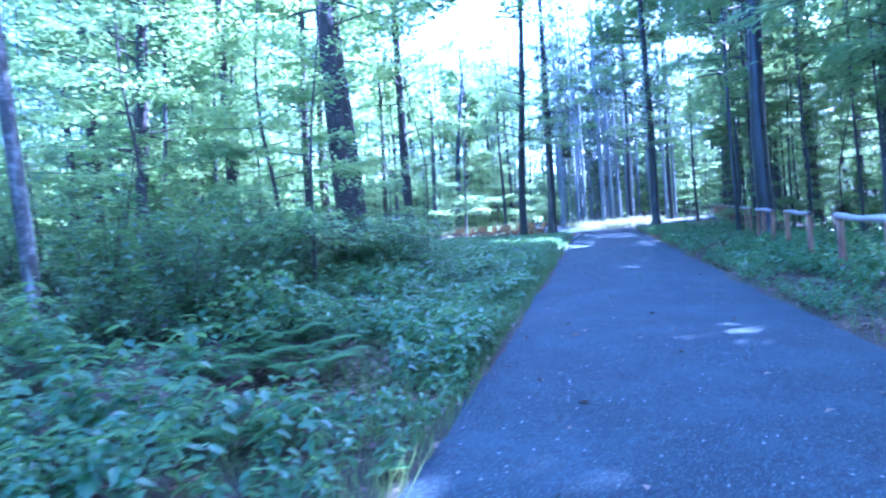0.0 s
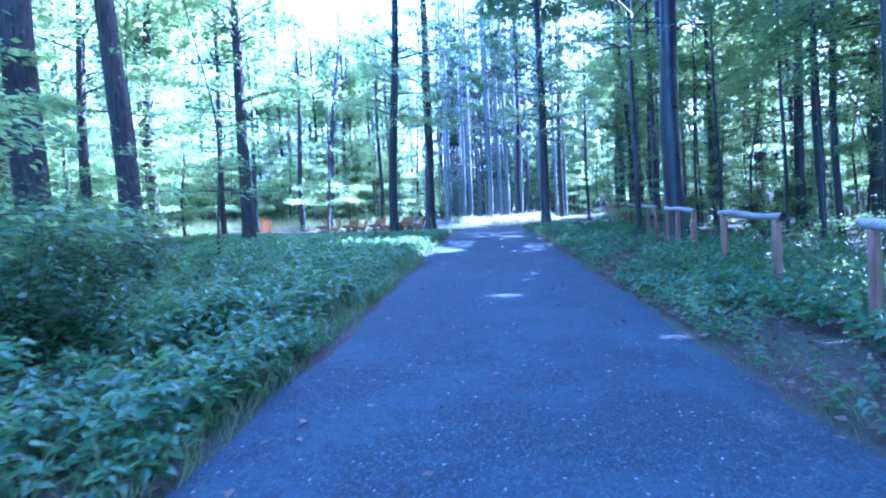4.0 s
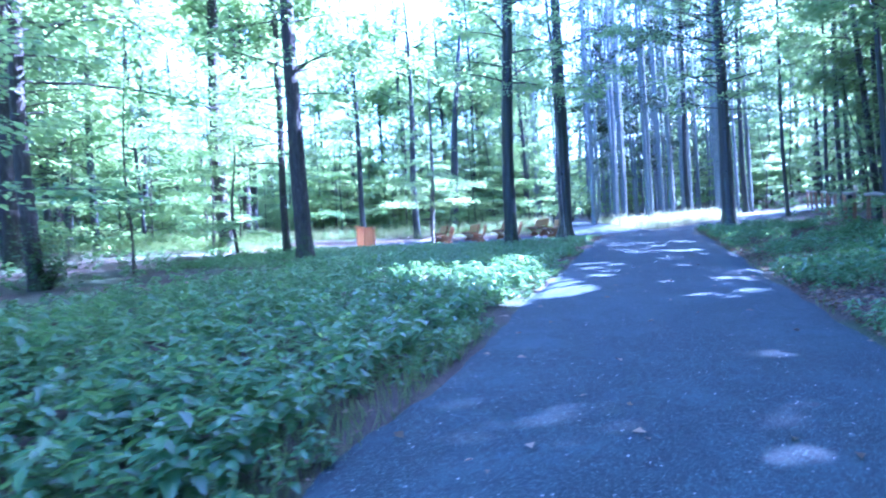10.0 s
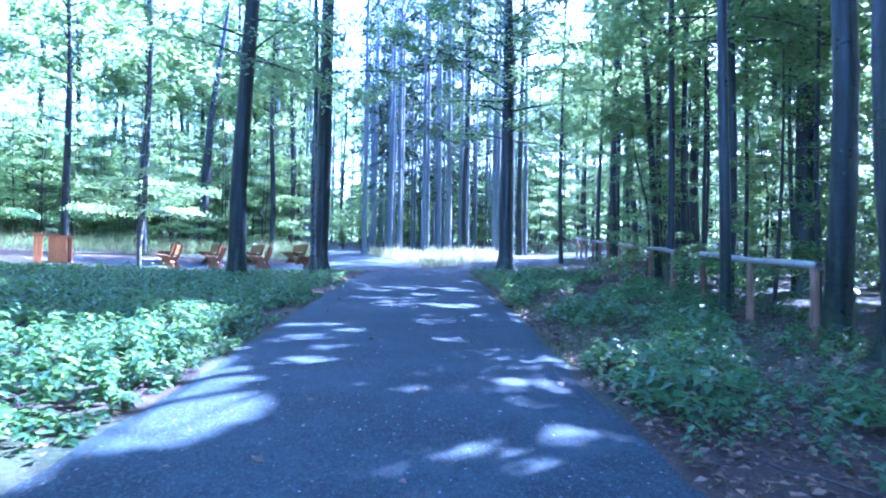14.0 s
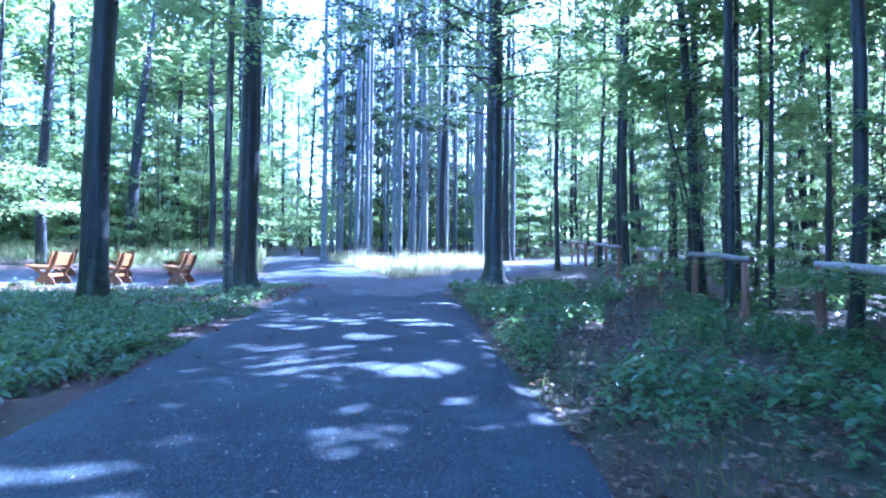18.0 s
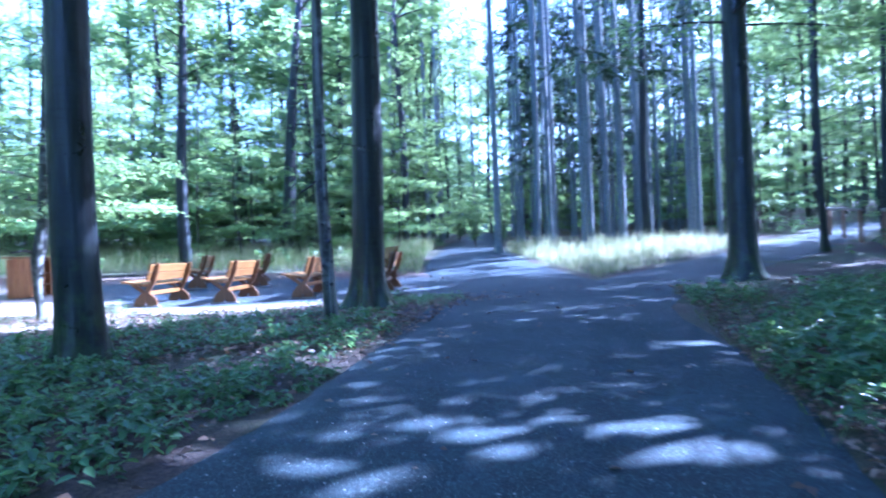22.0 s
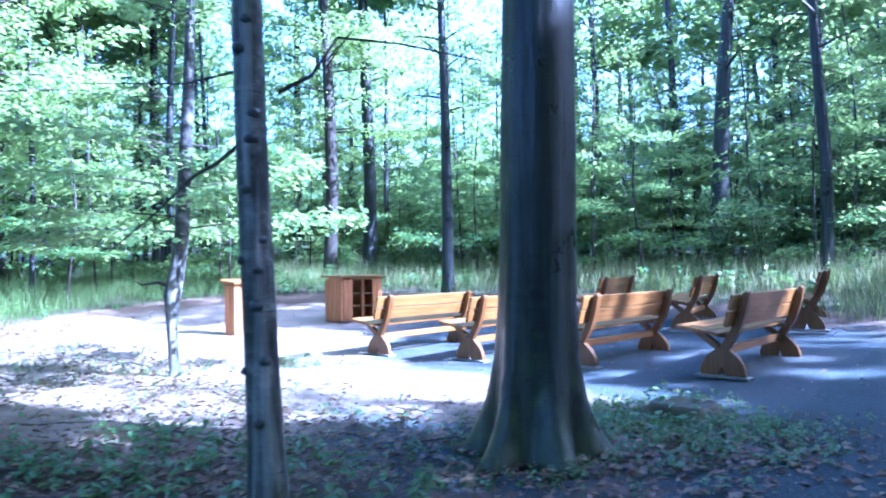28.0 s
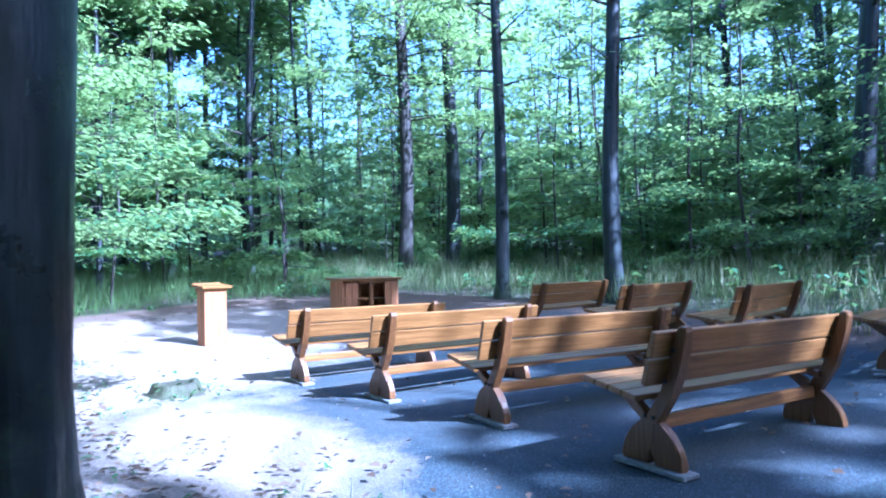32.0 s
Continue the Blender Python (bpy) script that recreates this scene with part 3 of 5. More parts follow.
def known_trees():
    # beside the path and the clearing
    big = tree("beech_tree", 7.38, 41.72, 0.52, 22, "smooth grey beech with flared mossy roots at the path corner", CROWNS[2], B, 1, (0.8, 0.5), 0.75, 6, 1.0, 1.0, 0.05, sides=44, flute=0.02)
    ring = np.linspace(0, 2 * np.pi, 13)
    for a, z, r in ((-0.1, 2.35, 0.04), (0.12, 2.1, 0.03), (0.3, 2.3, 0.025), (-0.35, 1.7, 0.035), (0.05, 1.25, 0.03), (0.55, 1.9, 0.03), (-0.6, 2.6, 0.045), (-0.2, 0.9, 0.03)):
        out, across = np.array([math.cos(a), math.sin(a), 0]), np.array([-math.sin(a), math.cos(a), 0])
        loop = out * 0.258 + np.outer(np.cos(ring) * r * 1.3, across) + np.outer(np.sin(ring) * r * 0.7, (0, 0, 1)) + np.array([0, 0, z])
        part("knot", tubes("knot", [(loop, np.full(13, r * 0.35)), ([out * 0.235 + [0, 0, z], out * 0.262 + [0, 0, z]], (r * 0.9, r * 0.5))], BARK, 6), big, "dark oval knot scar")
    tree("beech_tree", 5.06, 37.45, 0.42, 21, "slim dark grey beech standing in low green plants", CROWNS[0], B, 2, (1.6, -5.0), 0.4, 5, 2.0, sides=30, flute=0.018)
    thin = tree("young_beech", 7.10, 39.87, 0.175, 12, "thin pale-spotted young beech stem in leaf litter", HIGH_YOUNG, BARK_SPOT, 3, (-1.2, 0.5), 0.3, 4, 0.6, 1.0, 0.1)
    for line, radius in (([(-0.05, -0.05, 2.0), (-0.18, -0.17, 1.86), (-0.26, -0.25, 1.8), (-0.42, -0.4, 1.6), (-0.6, -0.55, 1.42)], 0.013), ([(0.05, 0.05, 2.22), (0.17, 0.17, 2.3), (0.27, 0.27, 2.5), (0.5, 0.5, 2.46), (0.8, 0.8, 2.36)], 0.013), ([(-0.05, -0.05, 2.35), (-0.3, -0.28, 2.28), (-0.7, -0.65, 2.3)], 0.009)):
        part("dead_branch", tubes("dead_branch", [(line, radius * np.linspace(1, 0.25, len(line)))], TWIG, 6), thin, "thin bare dark branch")
    stem = [child for child in thin.children if child.name.startswith("trunk")][0].data
    co = np.array([v.co for v in stem.vertices])[:22 * 14].reshape(22, 14, 3)
    heart, level = co.mean(1), co[:, :, 2].mean(1)
    for a, z, r in ((-0.3, 0.55, 0.02), (0.25, 0.85, 0.022), (-0.15, 1.12, 0.026), (0.1, 1.3, 0.02), (0.5, 1.45, 0.018), (-0.5, 1.7, 0.022), (0.05, 1.95, 0.027), (0.3, 2.08, 0.026), (-0.7, 2.4, 0.03), (0.0, 2.55, 0.024), (-1.2, 1.35, 0.022), (-1.4, 0.8, 0.02)):
        a -= 0.6
        out = np.array([math.cos(a), math.sin(a), 0])
        core = np.array([np.interp(z, level, heart[:, 0]), np.interp(z, level, heart[:, 1]), z])
        girth = float(np.interp(z, level, np.linalg.norm(co[:, 0, :2] - heart[:, :2], axis=1)))
        dome = [core + out * (girth * k) + np.array([0, 0, lift * r]) for k, lift in ((0.7, 0.3), (0.98, 0.1), (1.06, -0.1), (1.12, -0.3), (1.14, -0.35))]
        part("knot", tubes("knot", [(dome, r * np.array([1.5, 1.35, 0.95, 0.45, 0.02]))], BARK, 9), thin, "dark swollen knot")
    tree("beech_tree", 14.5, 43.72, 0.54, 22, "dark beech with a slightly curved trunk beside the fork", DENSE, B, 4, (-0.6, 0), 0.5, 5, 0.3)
    crooked = tree("young_beech", 2.07, 41.64, 0.16, 7, "sunlit crooked young beech with low leafy branches", SUNNY_YOUNG, BARK_SPOT, 5, (0.2, 0.2), 0.3, 4, 2.6, 1.0, 0.16)
    stem = [child for child in crooked.children if child.name.startswith("trunk")][0]
    z = np.r_[-0.1, 0.0, 0.1, 0.3, 0.62, 0.85, 1.0, 1.2, 1.45, 1.75, 2.2, 2.8, 3.5, 4.6, 6.0, 7.2]
    side = np.interp(z, [0, 0.6, 1.0, 1.45, 1.75, 2.4, 3.4, 5, 7], [0, -0.035, -0.03, 0.05, 0.085, 0.11, 0.16, 0.2, 0.24])
    radius = np.interp(z, [-0.1, 0.1, 0.62, 1.0, 1.45, 2.4, 7.2], [0.1, 0.06, 0.066, 0.1, 0.09, 0.085, 0.02])
    stem.data = tubes("trunk", [(np.stack([side * 0.63, side * 0.78, z], 1), radius)], BARK_SPOT, 12)
    stub = [((side[6] - 0.06) * 0.63, (side[6] - 0.06) * 0.78, 1.12), (-0.12, -0.15, 1.16), (-0.24, -0.3, 1.13), (-0.3, -0.36, 1.18)]
    part("dead_branch", tubes("dead_branch", [(stub, (0.03, 0.022, 0.014, 0.004))], TWIG, 6), crooked, "short dark dead branch")
    tree("oak_tree", -2.1, 22.7, 0.5, 20, "rough-barked tree with burrs near its base", CROWNS[2], R, 6, (-3.0, 0), 0.3, 4)
    tree("oak_tree", -1.65, 16.9, 0.47, 21, "thick tree with furrowed grey-brown bark", CROWNS[2], R, 7, (-3.6, 2.5), 0.3, 5)
    tree("oak_tree", -9.6, 33.5, 0.55, 21, "dark straight tree behind the shrubs", CROWNS[1], R, 8)
    tree("beech_tree", -1.0, 33.8, 0.48, 21, "dark straight beech at the edge of the clearing", CROWNS[0], R, 9, (-0.7, 0), 0.3, 4, None, 1.0, 0.03)
    tree("young_beech", -2.34, 36.4, 0.25, 16, "slender dark beech pole beside a thicker tree", CROWNS[1], R, 10, (-0.5, 0), 0.3, 4, None, 0.8)
    tree("oak_tree", -6.1, 40.7, 0.56, 20, "stout crooked tree with lit brown bark", CROWNS[1], R, 11, (-0.6, 0), 0.3, 5, None, 1.0, 0.25)
    tree("oak_tree", -9.85, 52.8, 0.5, 20, "greyish tree in the shade beyond the clearing", CROWNS[0], R, 12)
    tree("beech_tree", -2.66, 51.6, 0.34, 14, "slim beech in the grass at the clearing", THIN, B, 13, (-0.8, 0))
    tree("beech_tree", 0.27, 52.4, 0.4, 14, "straight grey beech behind the shaded benches", THIN, B, 14)
    for k, (x, y) in enumerate(((-13.5, 38.2), (-15.0, 42.6), (-18.5, 40.0), (-17.5, 45.6), (-21.5, 43.0))):
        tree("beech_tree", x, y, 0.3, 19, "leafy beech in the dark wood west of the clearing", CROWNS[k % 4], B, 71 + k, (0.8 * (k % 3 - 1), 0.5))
    tree("beech_tree", 2.0, 58.7, 0.58, 14, "leaning beech at the back of the clearing", THIN, B, 15, (5.0, 2), 0.5)
    tree("beech_tree", -10.2, 55.0, 0.55, 21, "dark beech in the green undergrowth", CROWNS[0], B, 16)
    tree("beech_tree", -18.5, 50.1, 0.5, 20, "straight shaded beech with bluish bark", CROWNS[1], B, 17)
    tree("beech_tree", -20.0, 58.0, 0.5, 20, "slightly leaning beech deep in the wood", CROWNS[3], B, 18, (3, 0))
    # two added beeches whose high tops keep the sun off the back benches
    tree("beech_tree", 20.2, 56.8, 0.34, 21, "tall beech added beyond the bend to shade the back benches", TOP, B, 61)
    tree("beech_tree", 16.9, 57.2, 0.32, 21, "tall beech added beyond the bend to shade the back benches", TOP, B, 62)
    tree("beech_tree", 5.9, 55.5, 0.3, 14, "dark slim beech at the bend of the path", THIN, B, 19)
    tree("beech_tree", 7.0, 60.5, 0.36, 14, "dark beech with hanging foliage", THIN, B, 20)
    # behind the fence
    tree("beech_tree", 12.85, 26.05, 0.62, 22, "very thick dark beech close behind the rail fence", CROWNS[2], B, 21, (0, 0), 0.45, 6)
    tree("beech_tree", 13.45, 27.7, 0.36, 21, "leaning beech stem beside a much thicker one", TOP, B, 22, (-1.6, 0))
    tree("beech_tree", 19.4, 34.4, 0.66, 15, "dark thick beech among slender stems", CROWNS[1], B, 23, size=0.72)
    tree("beech_tree", 19.47, 49.53, 0.2, 18, "thin upright stem by the branch path", HIGH_YOUNG, B, 24, (0, 0), 0.3, 4, None, 1.15)
    tree("beech_tree", 27.0, 55.1, 0.4, 20, "beech stem leaning towards the path", CROWNS[0], B, 25, (-6.5, 0), 0.35, 5, None, 0.45)
    tree("beech_tree", 27.4, 53.0, 0.36, 14, "slender beech stem in the stand", THIN, B, 26, (-1.5, 0), 0.35, 5, None, 0.75)
    tree("beech_tree", 23.85, 46.6, 0.5, 14, "straight grey-green beech stem", THIN, B, 27, (-0.8, 0))
    tree("beech_tree", 22.0, 42.6, 0.4, 20, "straight dark beech stem", CROWNS[1], B, 28)
    tree("beech_tree", 26.0, 40.5, 0.42, 14, "dark beech behind the fence", THIN, B, 29)
    tree("beech_tree", 25.2, 37.0, 0.36, 14, "dark beech in deep shade", THIN, B, 30)
    tree("beech_tree", 19.9, 29.5, 0.4, 20, "straight beech behind the fence", CROWNS[1], B, 31)
    tree("beech_tree", 17.0, 20.5, 0.36, 20, "slim beech behind the fence", CROWNS[1], B, 32)
    tree("beech_tree", 21.5, 24.0, 0.4, 20, "beech stem in the shaded stand", CROWNS[0], B, 34)
    tree("beech_tree", 17.5, 38.2, 0.24, 17, "leaning slim beech over the fence", CROWNS[3], B, 35, (-5, 0), 0.3, 4, None, 0.5)
    tree("beech_tree", 22.0, 50.6, 0.22, 15, "slender beech stem above the branch path", HIGH_YOUNG, B, 45, (1, 0), 0.3, 4)
    tree("beech_tree", 29.5, 44.0, 0.36, 20, "grey beech stem in the dense stand", CROWNS[3], B, 46)
    tree("beech_tree", 31.5, 49.0, 0.4, 20, "grey beech stem with low leafy limbs", CROWNS[3], B, 47)
    tree("beech_tree", 24.5, 30.0, 0.34, 20, "dark beech stem with low leafy limbs", CROWNS[3], B, 48)
    tree("beech_tree", 28.0, 35.0, 0.4, 20, "dark beech in the dense stand", CROWNS[3], B, 49)
    # two beeches added so that their high crowns shade the benches and path corner
    tree("beech_tree", 26.6, 57.0, 0.3, 22, "tall slender beech added beyond the branch path for shade", HIGHEST, B, 110, size=0.9)
    tree("beech_tree", 21.2, 47.6, 0.26, 21, "tall slender beech added behind the fence for shade", TOP, B, 112)
    tree("beech_tree", 23.5, 37.2, 0.34, 17, "dark beech deep behind the fence", CROWNS[1], B, 113, size=0.85)
    # slender stems with layered leaves just behind the fence
    for k, (x, y, size) in enumerate(((18.8, 36.0, 1.5), (22.3, 36.2, 1.1), (16.6, 31.2, 0.8), (15.9, 28.6, 0.8), (18.2, 33.6, 1.0), (17.6, 36.2, 0.8), (19.4, 38.6, 1.3), (15.2, 24.2, 0.9), (20.6, 41.0, 0.9), (14.4, 21.8, 0.8), (21.8, 45.0, 0.9))):
        tree("young_beech", x, y, 0.12, 11 * max(size, 1), "slender young beech stem with layered leaves behind the fence", HIGH_YOUNG, B, 130 + k, (0, 0), 0.25, 4, None, size)
    # tall trees added out of view to shade the start of the walk
    for k, (x, y) in enumerate(((15.5, 11.5), (17.2, 13.6), (19.1, 16.4), (14.6, 17.7), (12.5, 7.6), (10.9, 4.2), (18.2, 9.3), (13.6, 13.9), (20.6, 26.8))):
        tree("beech_tree", x, y, 0.4, 21, "tall dark beech added out of view for shade", CROWNS[(0, 2)[k % 2]], B, 100 + k)
    # slender tall beeches added behind the fence so that their crowns shade the nettles
    for k, (x, y) in enumerate(((15.4, 32.4), (16.4, 36.0), (18.3, 39.4), (13.6, 30.2), (17.6, 31.6), (18.0, 37.6), (15.8, 22.8), (17.4, 25.4), (14.2, 19.6))):
        tree("beech_tree", x, y, 0.2, 21, "slender tall beech added behind the fence for its shading crown", CROWNS[2 if k % 2 else 0], B, 160 + k, (0, 0), 0.25, 4, None, 1.05)
    # beeches added for crowns that shade the benches near the path
    for k, (x, y) in enumerate(((22.8, 50.0), (25.0, 52.6), (20.2, 45.6))):
        tree("beech_tree", x, y, 0.26, 21, "tall beech added beyond the fork to shade the benches", CROWNS[2], B, 170 + k, (0, 0), 0.3, 4)
    # tall trees that close the view west of the clearing
    for k, (x, y) in enumerate(((-17.0, 46.4), (-20.5, 45.0), (-22.5, 48.8), (-15.6, 43.8), (-26.5, 46.6), (-24.5, 51.5), (-13.0, 41.2))):
        tree("beech_tree", x, y, 0.34, 19, "slim leafy beech in the wood west of the clearing", CROWNS[(1, 3)[k % 2]], B, 140 + k)
    # leafy trees that close the view behind the benches
    for k, (x, y) in enumerate(((3.5, 65.5), (6.0, 70.5), (1.0, 69.0), (4.4, 75.0), (-1.8, 64.8), (-4.2, 70.5), (-6.0, 65.5), (-9.0, 69.0))):
        tree("beech_tree", x, y, 0.36, 20, "leafy beech in the wood behind the benches", CROWNS[(3, 1)[k % 2]], B, 150 + k)
    # left wood, early in the walk
    tree("young_beech", 0.1, 20.4, 0.05, 6, "thin dark bent sapling with sparse leaves", SAPLING, TWIG, 40, (-3, 0), 0.2, 3, 0.4, 1.0, 0.2)
    tree("young_beech", -1.0, 18.4, 0.04, 5, "thin dark sapling in the nettles", SAPLING, TWIG, 41, (4, 0), 0.2, 3, 2.0, 0.8, 0.2)
    tree("young_beech", -6.2, 15.2, 0.06, 6, "leafy sapling above the shrubs", YOUNG[1], TWIG, 42, (2, 0), 0.2, 3, 1.0, 0.9, 0.2)
    tree("young_beech", -4.8, 20.2, 0.07, 6, "leafy young beech behind a thick trunk", YOUNG[0], TWIG, 43, (0, 0), 0.2, 3, 1.0, 0.9, 0.2)
    tree("young_beech", -4.3, 30.5, 0.07, 6, "young beech with pale lit leaves", YOUNG[0], TWIG, 44, (0, 0), 0.2, 3, 2.0, 1.0, 0.2)
    tree("oak_tree", -7.6, 19.0, 0.36, 19, "crooked dark tree above the shrubs", CROWNS[3], R, 36, (2.5, 0))
    tree("oak_tree", -11.0, 23.5, 0.4, 19, "dark tree above the thicket", CROWNS[1], R, 37, (-2, 0))
    tree("oak_tree", -4.6, 27.5, 0.3, 19, "slim dark tree in the thicket", CROWNS[1], R, 38)
    tree("oak_tree", -12.5, 36.0, 0.34, 18, "slim tree against the bright sky", CROWNS[3], R, 39)
    tree("young_beech", -3.9, 8.3, 0.17, 13, "slim pale-barked leaning tree at the edge of the shrubs", HIGH_YOUNG, BARK_SPOT, 180, (-3, 0), 0.2, 4)
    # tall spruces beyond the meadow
    tree("spruce_tree", 10.75, 55.6, 0.26, 25, "tall straight spruce at the meadow, its bark paled for haze", SPRUCES[0], S, 51, bend=0.02)
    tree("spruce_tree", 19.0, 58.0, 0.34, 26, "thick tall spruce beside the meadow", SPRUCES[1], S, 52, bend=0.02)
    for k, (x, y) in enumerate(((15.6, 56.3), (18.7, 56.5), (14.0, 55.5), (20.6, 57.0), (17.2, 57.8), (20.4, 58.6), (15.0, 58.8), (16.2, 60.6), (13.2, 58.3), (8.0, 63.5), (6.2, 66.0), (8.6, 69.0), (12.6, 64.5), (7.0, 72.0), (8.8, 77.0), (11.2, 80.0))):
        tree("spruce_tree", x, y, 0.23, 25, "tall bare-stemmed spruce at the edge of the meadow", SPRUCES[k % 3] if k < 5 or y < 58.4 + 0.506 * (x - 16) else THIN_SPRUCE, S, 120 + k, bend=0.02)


def wood_stand():
    """The rest of the wood: spruces ahead, mixed trees all round, young beeches below them."""
    rng = np.random.default_rng(7)
    shared = [trunk_mesh(0.4, 20, m, 60 + k, 0.3, 5, 0.16, 9) for k, m in enumerate((B, B, R, R, B))]
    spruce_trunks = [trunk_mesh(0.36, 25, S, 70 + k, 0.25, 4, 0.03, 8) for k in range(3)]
    stems = [trunk_mesh(0.09, 6, TWIG, 80 + k, 0.2, 4, 0.14, 6) for k in range(3)]
    placed = []

    def free(x, y, gap):
        if any((x - a) ** 2 + (y - b) ** 2 < gap * gap for a, b in placed):
            return False
        placed.append((x, y))
        return True

    def clear_of_paths(x, y, m):
        if abs(x - road_mid(y)) < 2 + m and y < 50:
            return False
        if ((x - 3.3) / (6.8 + m)) ** 2 + ((y - 46.6) / (5.5 + m)) ** 2 < 1:
            return False
        if 46 < y < 95 and abs(x - np.interp(y, [46, 56, 70, 90], [10, 9.6, 10.6, 13])) < 2.2 + m * 0.5:
            return False
        if 42 < y < 70 and abs(x - np.interp(y, [43, 49, 55, 65], [12, 17, 22.5, 31])) < 2.0 + m * 0.5:
            return False
        return not (9 < x < 18 and 43 < y < 57)

    gaps = ((12, 48), (13, 51), (14, 54), (12.5, 56), (15.5, 52), (-3, 44), (0, 44.5), (-1.5, 42), (-2, 40.3), (0.5, 39.8), (1, 42), (4, 42.5), (5.5, 41.3), (4.8, 26.2), (4.2, 27.8), (8.5, 33), (8.8, 36), (8, 30.5), (5, 46), (-8, 50), (-6, 54), (-11, 53), (-13, 58), (-14, 52), (-10, 50), (-17, 54), (0, 53), (-3, 54), (3, 53), (-5, 52), (5, 54), (-8, 53), (0, 56), (5, 58))

    def in_sun_way(x, y, reach, low, top):
        """True where a crown would close one of the gaps that let the sun reach the ground."""
        for a, b in gaps:
            h = np.linspace(low, top, 9)
            if np.min(np.hypot(a + 1.024 * h - x, b + 0.518 * h - y)) < reach:
                return True
        return False

    def add(name, me, crown, x, y, size, label, wide=1.0, tilt=3.0):
        ob = thing(name, x, y, float(gz(x, y)) - 0.03, label, "tree", "trees of the wood", rng.uniform(0, 360), rng.normal(0, tilt * 0.5), rng.normal(0, tilt * 0.5))
        part("trunk", me, ob).matrix_basis = Matrix.Diagonal((wide, wide, size, 1))
        for key, data in zip(("branchwork", "crown"), crown):
            tagged(part(key, data, ob), kind="stuff").matrix_basis = Matrix.Diagonal((size, size, size, 1))

    n = 0
    while n < 56:
        x, y = rng.uniform(8, 34), rng.uniform(57, 92)
        if abs(x - (10 + (y - 55) * 0.42 + 3)) < 9 and x < 17 + (y - 57) * 0.45 and clear_of_paths(x, y, 0) and free(x, y, 1.7):
            let_through = x < 28 and 58.4 < y - 0.506 * (x - 16) < 67.5
            add("spruce_tree", spruce_trunks[n % 3], THIN_SPRUCE if let_through else SPRUCES[n % 3], x, y, rng.uniform(0.9, 1.15), "tall bare-stemmed spruce in a dense stand", rng.uniform(0.45, 0.8), 0.8)
            n += 1
    n = tries = 0
    while n < 165 and tries < 30000:
        tries += 1
        x, y = (rng.uniform(26, 56) if n % 4 == 0 else rng.uniform(-48, 62)), rng.uniform(-28, 98)
        side = x - road_mid(y)
        if x < -9 and 14 < y < 52 and rng.uniform() < 0.65:
            continue
        if y < 58 and (-9.5 < side < 5.5 or (side < 0 and side > -14 and 26 < y) or (0 < side < 16 and 20 < y < 50)):
            continue
        if not clear_of_paths(x, y, 2) or (17 < x < 31 and 48 < y < 66) or (y > 40 and x < 0 and abs(x + 7.9 + (y - 46.9) * 1.26) < 3.5) or in_sun_way(x, y, 3.2, 3, 19) or not free(x, y, 3.4):
            continue
        k = int(rng.integers(0, 5))
        add("oak_tree" if k in (2, 3) else "beech_tree", shared[k], FAR_CROWNS[n % 3], x, y, rng.uniform(0.8, 1.15), "shaded broadleaf tree deeper in the wood", rng.uniform(0.45, 1.3))
        n += 1
    n = tries = 0
    while n < 150 and tries < 30000:
        tries += 1
        x, y = (rng.uniform(17, 44) if n % 3 == 0 else rng.uniform(-28, 44)), rng.uniform(2, 72)
        side = x - road_mid(y)
        if 16 < y < 44 and -12.5 < side < 0 or y < 38 and -6.0 < side < 6.8 or (y >= 38 and ((x - 3.3) / 10.0) ** 2 + ((y - 46) / 9.0) ** 2 < 1):
            continue
        if not clear_of_paths(x, y, 1.6) or in_sun_way(x, y, 1.8, 1, 7) or not free(x, y, 2.0):
            continue
        k = int(rng.integers(0, 4))
        near = abs(x - road_mid(y)) < 14 and y < 50
        add("young_beech", stems[k % 3], YOUNG[k] if near else YOUNG_FAR[k % 3], x, y, rng.uniform(0.7, 1.2), "young beech with flat layers of green leaves", rng.uniform(0.7, 1.4), 5.0)
        n += 1


    n = tries = 0
    while n < 46 and tries < 5000:
        tries += 1
        x, y = rng.uniform(-24, 8), rng.uniform(54, 74)
        if abs(x + 7.9 + (y - 46.9) * 1.26) < 2.5 or in_sun_way(x, y, 1.6, 1, 7) or not clear_of_paths(x, y, 0.5) or not free(x, y, 1.5):
            continue
        if n % 6 == 0 and not in_sun_way(x, y, 3.0, 3, 19):
            add("beech_tree", shared[0], FAR_CROWNS[1], x, y, rng.uniform(0.7, 1.0), "slim beech behind the clearing", rng.uniform(0.4, 0.8))
        else:
            add("young_beech", stems[n % 3], YOUNG_FAR[n % 3], x, y, rng.uniform(0.9, 1.3), "young beech with flat layers of green leaves", rng.uniform(0.7, 1.4), 5.0)
        n += 1


    n = tries = 0
    while n < 44 and tries < 5000:
        tries += 1
        x, y = rng.uniform(-33, -10), rng.uniform(37, 58)
        if abs(x + 7.9 + (y - 46.9) * 1.26) < 3.0 or not free(x, y, 1.9):
            continue
        if n % 2:
            add("beech_tree", shared[n % 3 // 2], FAR_CROWNS[n % 2], x, y, rng.uniform(0.7, 1.0), "slim leafy beech west of the clearing", rng.uniform(0.4, 0.8))
        else:
            add("young_beech", stems[n % 3], YOUNG_FAR[n % 3], x, y, rng.uniform(1.0, 1.4), "young beech with flat layers of green leaves", rng.uniform(0.7, 1.4), 4.0)
        n += 1
    n = tries = 0
